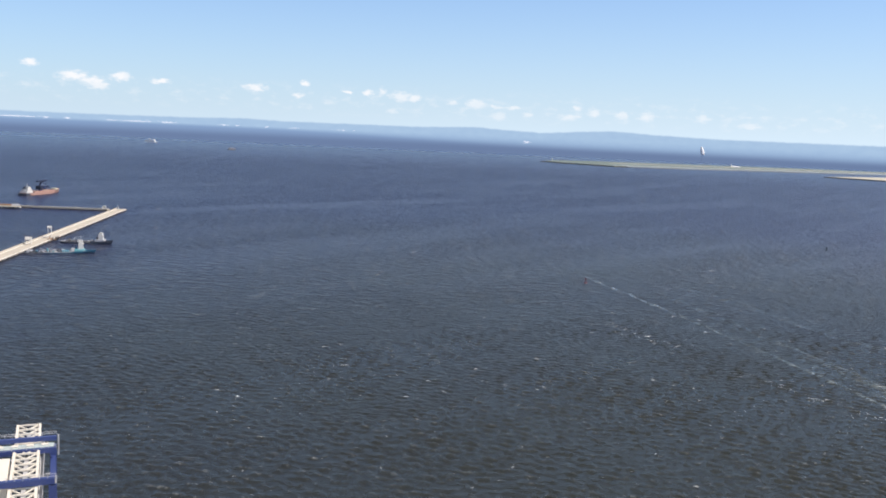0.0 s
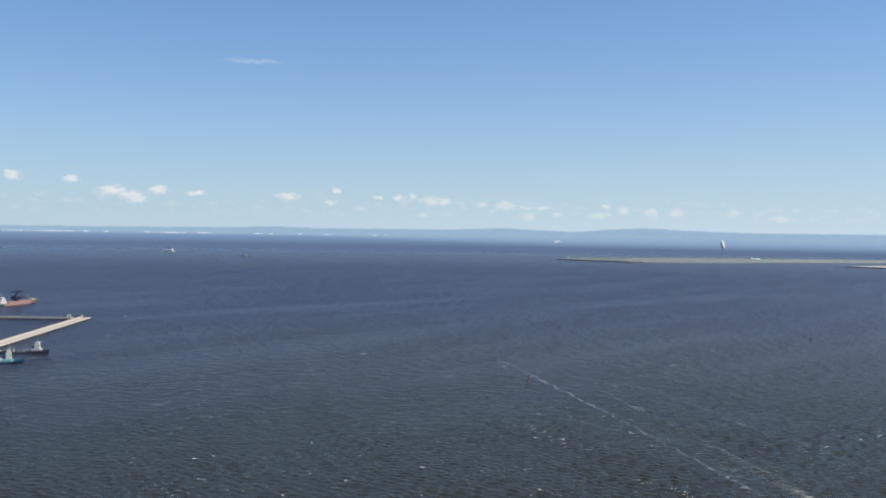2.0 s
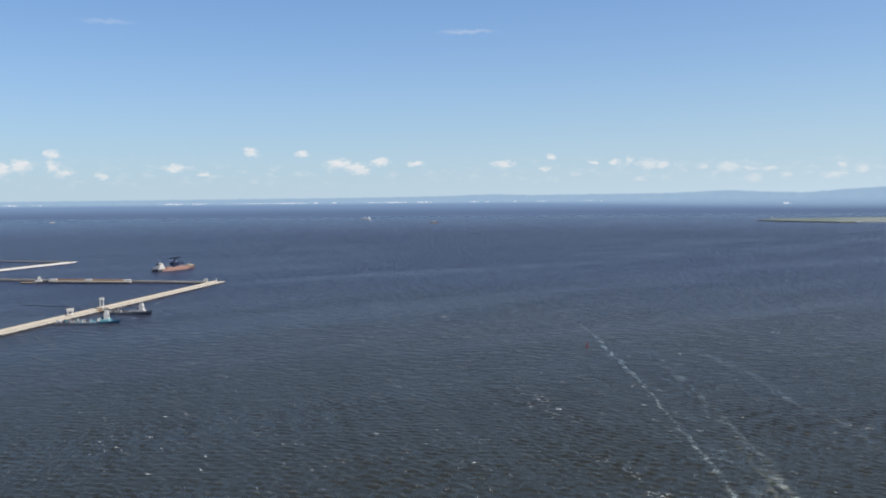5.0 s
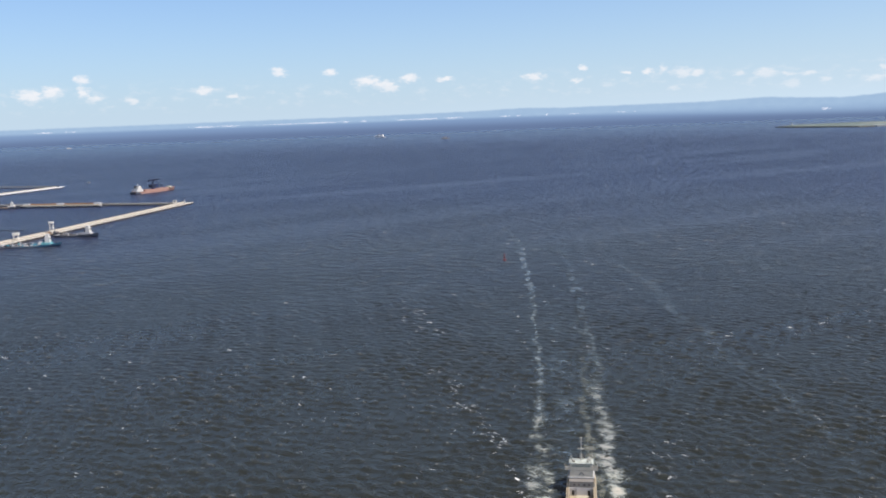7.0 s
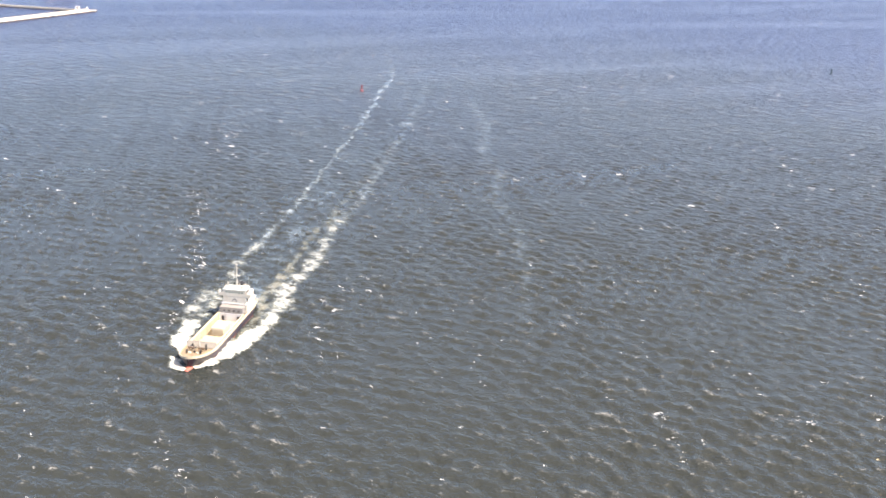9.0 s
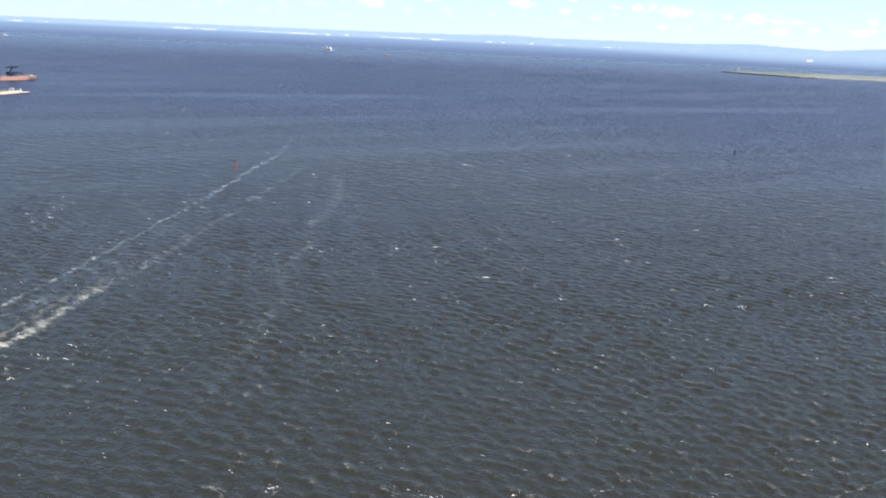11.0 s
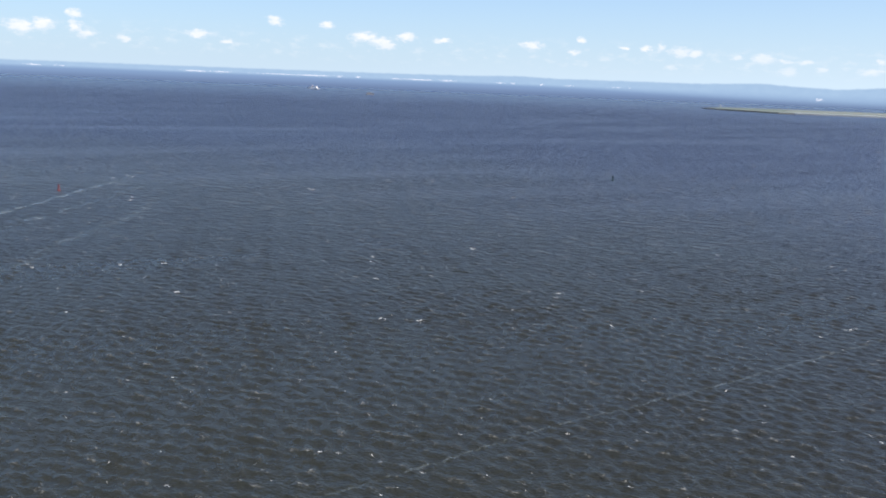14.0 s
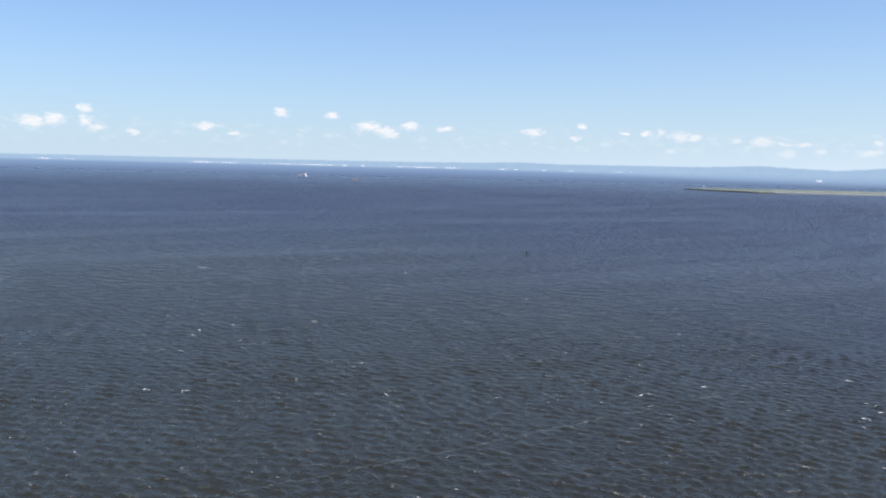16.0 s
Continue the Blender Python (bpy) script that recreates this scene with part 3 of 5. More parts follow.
# wake of the coaster: two broken side lines and a churned inner lane, thinning out to pale traces
foam_strip("wake_foam", [(-26.5, 222), (-25, 249), (-23.6, 264), (-22.6, 284)], [12, 9, 7, 5], [.8, .84, .84, .6], "foam", "broken white foam line of a ship's wake", ragged=0.5)
foam_strip("wake_foam", [(-24.6, 254), (-23, 270), (-22, 300), (-20, 328), (-18.8, 365), (-17, 428), (-15.6, 480), (-15, 510)],
           [7, 6.6, 6, 5.6, 5.4, 5, 5, 5], [.7, .82, .82, .82, .8, .78, .72, .5], "oldfoam", "thin lumpy white foam line of a ship's wake", ragged=0.4)
foam_strip("wake_foam", [(-16.4, 450), (-15.6, 500), (-16.4, 580), (-14, 624), (-21, 700), (-26, 750)], [6, 7, 7, 7, 8, 8], [.6, .76, .76, .72, .64, .4], "lace", "pale trace of a ship's wake", ragged=0.5)
foam_strip("wake_foam", [(-8, 211), (-6.4, 238), (-4.6, 263), (-3, 290), (-.6, 308)], [11, 11, 10, 9, 8], [.97, .94, .9, .84, .6], "foam", "broken white foam line of a ship's wake", ragged=0.5)
foam_strip("wake_foam", [(-4, 276), (-3, 290), (-.2, 313), (2.4, 346), (4.8, 390), (6.9, 430), (7.6, 450)],
           [8, 9, 9.4, 9.4, 9.4, 9, 9], [.6, .78, .78, .76, .73, .68, .5], "oldfoam", "lacy white foam line of a ship's wake", ragged=0.6)
foam_strip("wake_foam", [(5.4, 400), (8.8, 480), (10.4, 560), (12, 650)], [10, 12, 12, 12], [.5, .66, .62, .42], "lace", "pale trace of a ship's wake", ragged=0.5)
foam_strip("wake_foam", [(-13, 217), (-11.5, 236), (-10, 257), (-8, 281), (-5, 312), (-.6, 359), (3, 410), (5, 450)],
           [7, 6.4, 5.6, 5.2, 5, 5, 5, 6], [1.0, .94, .88, .82, .76, .7, .64, .4], "tanfoam", "churned pale brownish water behind a ship's screw", ragged=0.4)
foam_strip("wake_foam", [(-16, 216), (-17, 230), (-15, 270), (-13, 310), (-8, 380), (-3, 470), (1, 560), (4, 650)],
           [16, 18, 19, 20, 22, 24, 26, 28], [.7, .66, .6, .56, .52, .47, .42, .36], "lace", "thin lacy foam inside a ship's wake")
foam_strip("old_wake_foam", [(40, 600), (42.5, 535), (50.4, 478), (46.6, 402), (53.6, 374), (50, 330), (57.5, 297), (57.4, 258), (56.6, 215), (57, 195)],
           [12, 11, 11, 11, 11, 11, 11, 10, 9, 9], [.44, .62, .64, .62, .64, .62, .6, .56, .56, .4], "oldwake", "faint pale foam of an old wake", ragged=0.3)
foam_strip("current_line_foam", [(186, 176), (205, 189), (225, 206), (246, 226), (268, 242), (298, 265), (340, 299), (420, 362)],
           [1.2, 1.2, 1.3, 1.3, 1.2, 1.4, 1.8, 2.2], [.8, .8, .8, .8, .8, .8, .78, .7], "thread", "thin foam line where two currents meet", ragged=0.25)
# bow wave on both sides of the hull
foam_strip("bow_wave_foam", [(-21.6, 186.2), (-23.6, 189.2), (-25.4, 193.6), (-26.2, 199.6), (-25.6, 206.6), (-23.8, 213), (-24.6, 228)],
           [1.8, 4.4, 7.4, 9.0, 8.0, 6.4, 7], [1.2, 1.3, 1.26, 1.14, .98, .86, .76], "froth", "bright white bow wave along a ship's hull", step=0.6, lift=0.2, across=12)
foam_strip("bow_wave_foam", [(-20.2, 180.0), (-21.9, 180.4), (-23.3, 182.2), (-24.0, 185.2)], [2.2, 4.2, 5.0, 4.6], [1.2, 1.34, 1.3, 1.1], "froth",
           "small bright curl of froth at a ship's stem", step=0.4, lift=0.25, across=8)
foam_strip("bow_wave_foam", [(-18.6, 181.2), (-16.9, 182.8), (-14.4, 186.6), (-11.8, 193.2), (-9.4, 201), (-7.8, 209), (-7, 222)],
           [1.6, 4.4, 7.2, 9.4, 9.6, 8.6, 8], [1.3, 1.34, 1.26, 1.14, 1.04, .96, .9], "froth", "bright white bow wave along a ship's hull", step=0.6, lift=0.2, across=12)
foam_strip("bow_wave_foam", [(-15.2, 186.4), (-14.0, 193.4), (-12.6, 202.4), (-11.4, 211.4), (-10.8, 220.4)], [2, 3.4, 4.2, 4.8, 5], [1.0, .98, .96, .94, .9], "tanfoam", "mottled pale water along a ship's side")
foam_strip("bow_wave_foam", [(-28.3, 197.4), (-28.8, 207.4), (-27.8, 215.4), (-26.8, 229.4)], [4, 9, 12, 10], [.5, .84, .92, .78], "foam", "thin froth spreading from a bow wave")


def whitecaps(name, count, seed, region, size, label, line=None, wander=2.0, stand=0.3):
    """Small torn patches of froth on the crests, longest along the crests; stand is how steeply they face the wind."""
    r = np.random.default_rng(seed)
    x, y = r.uniform(region[0], region[1], count), r.uniform(region[2], region[3], count)
    if line:
        s = np.sort(r.uniform(0, len(line) - 1, count))
        x = np.interp(s, range(len(line)), [p[0] for p in line]) + r.normal(0, wander, count)
        y = np.interp(s, range(len(line)), [p[1] for p in line]) + r.normal(0, wander, count)
    co, faces = [], []
    for cx, cy in zip(x, y):
        big = size * math.exp(r.normal(0, 0.42))
        turn, bend = radians(-23) + r.normal(0, 0.3), r.normal(0, 0.12)
        c, s = math.cos(turn), math.sin(turn)
        count_here = int(r.integers(5, 14))
        # a breaking head and a tail of ever smaller flecks along the crest
        for q in range(count_here):
            f = q / count_here
            u0 = big * (f * r.uniform(2.0, 4.6) + r.normal(0, 0.25))
            v0 = bend * u0 * u0 / max(big, 0.1) + r.normal(0, 0.16 + 0.2 * f) * big
            l, w = big * (1.05 - 0.85 * f) * r.uniform(0.25, 0.8), big * (1.0 - 0.7 * f) * r.uniform(0.08, 0.24)
            n, base = int(r.integers(5, 9)), len(co)
            for i in range(n):
                a, g = 2 * math.pi * i / n, r.uniform(0.45, 1.35)
                u, v = u0 + l * g * math.cos(a), v0 + w * g * math.sin(a)
                co.append((cx + u * c - v * s, cy + u * s + v * c, stand * (w * g * math.sin(a) + w)))
            faces.append(tuple(range(base, base + n)))
    co = np.array(co)
    z = swell(co[:, 0], co[:, 1]) + co[:, 2] + 0.05
    me = bpy.data.meshes.new(name)
    me.from_pydata(np.column_stack([co[:, :2], z]).tolist(), [], faces)
    me.materials.append(M["cap"])
    return tagged(new(name, me), label, "foam", kind="stuff")


M["cap"] = material("whitecap_froth", (0.76, 0.8, 0.86), 0.85, vary=0.2, grain=4.0)
whitecaps("whitecaps", 2800, 11, (-480, 620, 120, 400), 0.2, "scattered small whitecaps on choppy water")
whitecaps("whitecaps", 110, 14, (-480, 620, 120, 700), 0.36, "larger torn whitecaps on choppy water")
whitecaps("whitecaps", 560, 15, (-420, 560, 300, 820), 0.35, "scattered small whitecaps on choppy water", stand=0.8)
whitecaps("whitecaps", 70, 16, (-260, 30, 300, 560), 0.36, "larger torn whitecaps on choppy water", stand=0.8)
whitecaps("whitecaps", 1000, 12, (-900, 1200, 600, 1900), 0.52, "scattered small whitecaps far out on the water", stand=0.9)
whitecaps("wake_foam", 36, 24, (0, 1, 0, 1), 0.24, "broken flecks of an old wake", [(-26, 749), (-20, 690), (-13, 624), (-17, 579), (-16, 500), (-15.6, 470)], 1.6, stand=0.9)
whitecaps("diverging_wave_foam", 110, 21, (0, 1, 0, 1), 0.31, "white crests of waves thrown off a ship's bow",
          [(-32, 200), (-32.6, 223), (-39.5, 248), (-43.5, 268), (-49, 280), (-52.5, 298), (-58, 316), (-64, 328)], 1.5)
whitecaps("diverging_wave_foam", 30, 23, (0, 1, 0, 1), 0.4, "white crests of waves thrown off a ship's bow", [(-66, 372), (-69, 400), (-73, 424), (-77, 432)], 3.0)
whitecaps("diverging_wave_foam", 16, 22, (0, 1, 0, 1), 0.42, "white crests of waves thrown off a ship's bow", [(0, 200), (6, 220), (14, 250)], 2.5)


for seed, count, size, line in ((31, 26, 0.21, [(77, 180), (81, 170), (82.4, 146)]), (32, 14, 0.22, [(104.7, 174.8), (114, 171)]), (33, 20, 0.2, [(-17, 152), (-7, 136)]),
                                (34, 16, 0.2, [(-51, 205), (-38, 192)])):
    whitecaps("torn_crest_foam", count, seed, (0, 1, 0, 1), size, "white froth torn off a run of breaking crests", line, 1.0)

# ---- the coaster under way ----
def hull_rings(length, beam, depth, deck, bow_rise, stations=22, rake=2.0, stern=0.82, flare=0.35, keel=-1.4, boot=0.12, blunt=2.2, bow=0.72, full=1.0, crowd=1.0):
    """Rings from the stern (y = length) to the stem (y = 0); each runs from the port rail under the keel to the starboard rail."""
    rings = []
    for i in range(stations):
        s = 1 - (1 - i / (stations - 1)) ** crowd  # 0 stern, 1 stem
        fore = max(0.0, (s - bow) / (1 - bow))
        aft = max(0.0, (0.14 - s) / 0.14)
        half = beam / 2 * (1 - fore ** blunt) ** full * (1 - (1 - stern) * aft ** 1.5)
        low = beam / 2 * (1 - fore ** (blunt - 0.7)) * (1 - 0.55 * aft) * (1 - flare * fore)
        top = deck + bow_rise * max(0.0, (s - 0.78) / 0.22) ** 1.4 + 0.25 * aft
        y = length * (1 - s)
        lean = rake * fore ** 2
        half, low = max(half, 0.05), max(low, 0.03)
        ring = []
        for sx in (-1, 1):
            side = [(sx * half, y - lean, top), (sx * (half * 0.6 + low * 0.4), y - lean * 0.55, top * 0.5),
                    (sx * low, y - lean * (0.1 + 0.25 * boot), boot), (sx * low * 0.97, y, -0.5), (sx * low * 0.6, y, keel)]
            ring += side if sx < 0 else side[::-1]
        rings.append(ring)
    return rings


def band(rings, lo, hi, push=0.0):
    """The strip of a hull between ring points lo and hi, on both sides."""
    bm = bmesh.new()
    n = len(rings[0])
    for cols in (range(lo, hi + 1), range(n - 1 - hi, n - lo)):
        loft(bm, [[Vector(r[c]) + Vector((push * (1 if r[c][0] > 0 else -1), 0, 0)) for c in cols] for r in rings], caps=False)
    return bm


def rail(bm, pts, height=0.55, r=0.025, gap=1.2):
    """Stanchions and two wires along a line."""
    for a, b in zip(pts, pts[1:]):
        a, b = Vector(a), Vector(b)
        n = max(1, int((b - a).length / gap))
        for i in range(n + 1):
            p = a.lerp(b, i / n)
            rod(bm, p, p + Vector((0, 0, height)), r, sides=4)
        for h in (height, height * 0.55):
            rod(bm, a + Vector((0, 0, h)), b + Vector((0, 0, h)), r * 0.9, sides=4)
    return bm


def coaster():
    ship = thing("cargo_ship", -19.6, 181.4, -0.45, -6.0,
                 "navy-hulled coaster with open tan hold and white deckhouse, under way", "ship")
    ship.matrix_world = ship.matrix_world @ Matrix.Diagonal((1.05, 0.925, 0.96, 1.0))
    rings = hull_rings(39.5, 6.9, 3, 2.3, 1.1, rake=1.3, boot=0.6, blunt=2.6, bow=0.81, full=0.45, crowd=1.4, stations=38)
    hull = part("hull", band(rings, 0, 2), "navy", ship, "dark navy blue hull sides", smooth=True)
    part("boot_topping", band(rings, 2, 4), "boot", ship, "red underwater paint", smooth=True)
    bm = bmesh.new()
    loft(bm, [[r[0], r[1], r[2], r[3], r[4], r[5], r[6], r[7], r[8], r[9]] for r in rings[:1]] + [[(p[0], p[1] + 0.02, p[2]) for p in rings[0]]], closed=True)
    part("transom", bm, "navy", ship)
    # bulb at the forefoot
    bm = bmesh.new()
    bmesh.ops.create_uvsphere(bm, u_segments=14, v_segments=8, radius=1.0, matrix=Matrix.LocRotScale((0, -0.6, 0.42), None, (0.8, 1.6, 0.5)))
    part("bulbous_bow", bm, "salmon", ship, "red bulbous bow awash", smooth=True)
    # rubbing strake and cream bulwark along the rail
    bm = bmesh.new()
    for sx in (-1, 1):
        loft(bm, [[(sx * (abs(r[0][0]) + d), r[0][1] - (0.06 if i == len(rings) - 1 else 0), r[0][2] + h)
                   for d, h in ((0.06, -0.1), (0.06, 0.42), (-0.2, 0.42), (-0.2, -0.1))] for i, r in enumerate(rings)], closed=True)
    part("bulwark", bm, "cream", ship, "cream bulwark with capping rail")
    # decks: forecastle, side decks, poop
    bm = bmesh.new()
    for sel, drop in (([r for r in rings if r[0][1] < 8.8], 0.0),):
        loft(bm, [[(r[0][0], r[0][1], r[0][2] - drop), (-r[0][0], r[0][1], r[0][2] - drop)] for r in sel], caps=False)
    part("forecastle_deck", bm, "foredeck", ship)
    bm = bmesh.new()
    for sx in (-1, 1):
        loft(bm, [[(sx * abs(r[0][0]), r[0][1], 2.28), (sx * min(2.95, abs(r[0][0])), r[0][1], 2.28)] for r in rings if r[0][1] > 7.6], caps=False)
    box(bm, -2.76, 2.76, 27.6, 39.4, 2.1, 2.285)
    part("main_deck", bm, "deck", ship)
    # hold: walls, floor, coaming
    part("hold", boxes((-2.95, -2.8, 8.2, 27.6, 0.7, 2.9), (2.8, 2.95, 8.2, 27.6, 0.7, 2.9), (-2.8, 2.8, 8.2, 8.35, 0.7, 2.9),
                       (-2.8, 2.8, 27.45, 27.6, 0.7, 2.9), (-2.8, 2.8, 8.35, 27.45, 0.6, 0.8)), "tan", ship, "open tan-painted cargo hold")
    for y in np.arange(9.4, 27, 1.45):
        for sx in (-1, 1):
            part("coaming_stay", boxes((sx * 2.95, sx * 3.15, y - 0.06, y + 0.06, 2.28, 2.86)), "cream", ship)
    part("coaming_rail", boxes((-3.1, -2.78, 8.1, 27.7, 2.9, 3.02), (2.78, 3.1, 8.1, 27.7, 2.9, 3.02), (-2.78, 2.78, 8.1, 8.45, 2.9, 3.02), bevel=0.02), "cream", ship)
    bm = bmesh.new()
    loft(bm, [[(x, 6.7, 2.6), (x, 7.9, 3.5), (x, 8.1, 3.5), (x, 8.1, 2.3)] for x in (-3.15, -3.0, 0.0, 3.0, 3.15)], closed=True)
    breakwater = part("bulkhead", bm, "dull", ship, "sloping grey breakwater bulkhead")
    part("capping", boxes((-3.2, 3.2, 7.85, 8.15, 3.5, 3.58)), "hatch", breakwater)
    # pale bulkhead at the hold's after end, with two dark doors
    aft = part("hold_bulkhead", boxes((-2.78, 2.78, 27.33, 27.44, 0.82, 3.0)), "lgrey", ship, "pale grey hold bulkhead")
    for x in (-1.95, 1.75):
        part("hold_door", boxes((x - 0.28, x + 0.28, 27.27, 27.33, 0.95, 2.3), bevel=0.03), "black", aft, "dark doorway")
        part("ladder", rods(((x + 0.5, 27.28, 0.85), (x + 0.5, 27.28, 2.9), 0.04), ((x + 0.8, 27.28, 0.85), (x + 0.8, 27.28, 2.9), 0.04), sides=5), "grey", aft)
    # ribs of the hold's sides
    for y in np.arange(9.2, 27.0, 1.45):
        for sx in (-1, 1):
            part("rib", boxes((sx * 2.72, sx * 2.8, y - 0.05, y + 0.05, 0.8, 2.85)), "tan", ship)
    # folded hatch covers before the deckhouse
    for i in range(4):
        c = part("hatch_cover", boxes((-2.75, 2.75, 27.75 + i * 0.42, 28.1 + i * 0.42, 2.3, 4.35), *[
            (-2.4 + j * 1.2, -2.2 + j * 1.2, 27.69 + i * 0.42, 27.75 + i * 0.42, 2.5, 4.1) for j in range(5)], bevel=0.02), "hatch", ship, "grey folded hatch cover")
    # writing too small to read, as bars
    for j in range(4):
        part("marking", boxes((-1.9 + j * 1.15, -1.45 + j * 1.15, 27.66, 27.69, 3.5, 3.8)), "black", ship, "dark mark")
    part("hatch_top", boxes((-2.85, 2.85, 27.7, 29.6, 4.35, 4.5), bevel=0.03), "hatch", ship, "grey top of the hatch stack")
    # deckhouse
    house = part("deckhouse", boxes((-3.0, 3.0, 30.2, 37.2, 2.28, 4.6), (-2.8, 2.8, 30.45, 36.4, 4.6, 6.6), bevel=0.06), "shipwhite", ship, "white painted deckhouse")
    part("bridge", boxes((-2.7, 2.7, 30.4, 33.6, 6.6, 8.3), (-3.9, 3.9, 30.4, 32.0, 6.5, 6.68), (-3.9, -3.8, 30.4, 32, 6.68, 7.45), (3.8, 3.9, 30.4, 32, 6.68, 7.45), (-3.9, -2.7, 30.4, 30.5, 6.68, 7.45), (2.7, 3.9, 30.4, 30.5, 6.68, 7.45), bevel=0.04),
         "shipwhite", ship, "white wheelhouse with open bridge wings")
    for j in range(6):
        part("bridge_window", boxes((-2.2 + j * 0.75, -1.6 + j * 0.75, 30.36, 30.42, 7.45, 7.85)), "pane", house, "dim greenish window")
    for sx in (-1, 1):
        for j in range(3):
            part("side_window", boxes((sx * 2.69, sx * 2.73, 30.8 + j * 0.9, 31.4 + j * 0.9, 7.35, 7.95)), "glass", house)
            part("porthole", boxes((sx * 2.79, sx * 2.83, 31.2 + j * 1.6, 31.6 + j * 1.6, 5.4, 5.85)), "glass", house)
    roof = part("bridge_roof", boxes((-2.9, 2.9, 30.3, 33.8, 8.3, 8.42), bevel=0.03), "roofpaint", ship, "faded greenish white wheelhouse roof")
    for cx, cy, w, h in ((-1.7, 31.4, 0.6, 0.5), (1.5, 31.2, 0.5, 0.7), (-2.3, 33.0, 0.4, 0.9), (1.9, 33.2, 0.7, 0.45)):
        part("roof_locker", boxes((cx - w / 2, cx + w / 2, cy - w / 2, cy + w / 2, 8.42, 8.42 + h), bevel=0.05), "shipwhite", roof)
    for x in (-2.6, 2.6):
        part("whip_aerial", rods(((x, 33.4, 8.42), (x, 33.4, 11.4), 0.035, 0.02), sides=5), "shipwhite", roof)
    for s in (-1, 1):
        part("wing_railing", rail(bmesh.new(), [(s * 3.85, 32.0, 7.4), (s * 3.85, 30.45, 7.4), (s * 2.75, 30.45, 7.4)], 0.4), "shipwhite", roof)
    bm = bmesh.new()
    beam(bm, (-0.55, 30.44, 5.2), (0, 30.44, 6.0), 0.06, 0.2)
    beam(bm, (0.55, 30.44, 5.2), (0, 30.44, 6.0), 0.06, 0.2)
    part("emblem", bm, "slate", ship, "plain dark chevron emblem")
    part("eave", boxes((-2.75, 2.75, 30.47, 36.6, 6.55, 6.62), (-3.15, 3.15, 30.17, 37.4, 4.55, 4.65)), "lgrey", ship)
    part("railing", rail(rail(bmesh.new(), [(-2.5, 33.5, 8.4), (-2.5, 30.3, 8.4), (2.5, 30.3, 8.4), (2.5, 33.5, 8.4)]),
                         [(-3.1, 37.3, 4.65), (-3.1, 30.1, 4.65)]), "shipwhite", ship)
    mast = part("mast", rods(((0, 32.6, 8.4), (0, 32.6, 14.4), 0.18, 0.11), ((-0.9, 32.6, 11.4), (0.9, 32.6, 11.4), 0.05), ((-0.6, 32.6, 13.6), (0.6, 32.6, 13.6), 0.07),
                             ((-0.6, 33.3, 8.4), (0, 32.6, 11.0), 0.05), ((0.6, 33.3, 8.4), (0, 32.6, 11.0), 0.05)), "shipwhite", ship, "white signal mast")
    part("radar_scanner", boxes((-0.75, 0.75, 32.2, 32.45, 11.5, 11.72), (-0.1, 0.1, 32.2, 32.5, 11.2, 11.5)), "shipwhite", mast)
    part("masthead_light", boxes((-0.3, 0.3, 32.4, 32.8, 14.4, 14.65), bevel=0.05), "shipwhite", mast)
    for sx in (-1, 1):
        part("searchlight", rods(((sx * 2.1, 30.8, 8.42), (sx * 2.1, 30.8, 9.0), 0.06), ((sx * 2.1, 30.6, 9.15), (sx * 2.1, 31.0, 9.15), 0.2)), "shipwhite", ship)
        part("life_raft", rods(((sx * 2.6, 34.3, 5.1), (sx * 2.6, 35.3, 5.1), 0.28), sides=10), "shipwhite", ship)
    funnel = bmesh.new()
    loft(funnel, [[(sx * w, y, z) for sx, y in ((-1, 34.2), (1, 34.2), (1, 36.0), (-1, 36.0))] for w, z in ((0.95, 6.6), (0.85, 8.1))], closed=True)
    fun = part("funnel", funnel, "shipwhite", ship)
    part("funnel_top", boxes((-0.86, 0.86, 34.2, 36.0, 8.1, 8.75), bevel=0.05), "black", fun, "black funnel top")
    for sx in (-1, 1):
        part("exhaust_pipe", rods(((sx * 0.35, 35.2, 8.7), (sx * 0.35, 35.3, 9.2), 0.12)), "black", fun)
    # forecastle gear
    for sx in (-1, 1):
        w = part("windlass", rods(((sx * 0.5, 4.3, 3.55), (sx * 1.7, 4.3, 3.55), 0.22), ((sx * 0.55, 4.3, 3.55), (sx * 0.65, 4.3, 3.55), 0.36), ((sx * 1.6, 4.3, 3.55), (sx * 1.7, 4.3, 3.55), 0.36), sides=12),
                 "windlass", ship, "dark brown anchor windlass")
        part("winch_motor", boxes((sx * 0.7, sx * 1.3, 4.7, 5.2, 3.0, 3.5), bevel=0.04), "dull", w)
        for y in (2.4, 5.9):
            part("bollard", rods(((sx * 1.5, y, 3.0), (sx * 1.5, y, 3.75), 0.13), ((sx * 1.5, y + 0.45, 3.0), (sx * 1.5, y + 0.45, 3.75), 0.13)), "black", ship)
        part("anchor", rods(((sx * 1.95, 1.6, 1.9), (sx * 1.75, 1.5, 1.2), 0.09), ((sx * 1.45, 1.3, 1.2), (sx * 2.05, 1.8, 1.2), 0.1)), "black", ship)
    fm = part("foremast", rods(((0, 6.4, 2.9), (0, 6.4, 6.6), 0.14, 0.09), ((-0.5, 6.4, 5.9), (0.5, 6.4, 5.9), 0.05), ((0, 6.4, 5.2), (0, 7.2, 3.5), 0.05)), "shipwhite", ship, "white foremast")
    part("lamp", rods(((0, 6.2, 6.2), (0, 6.2, 6.5), 0.13)), "shipwhite", fm)
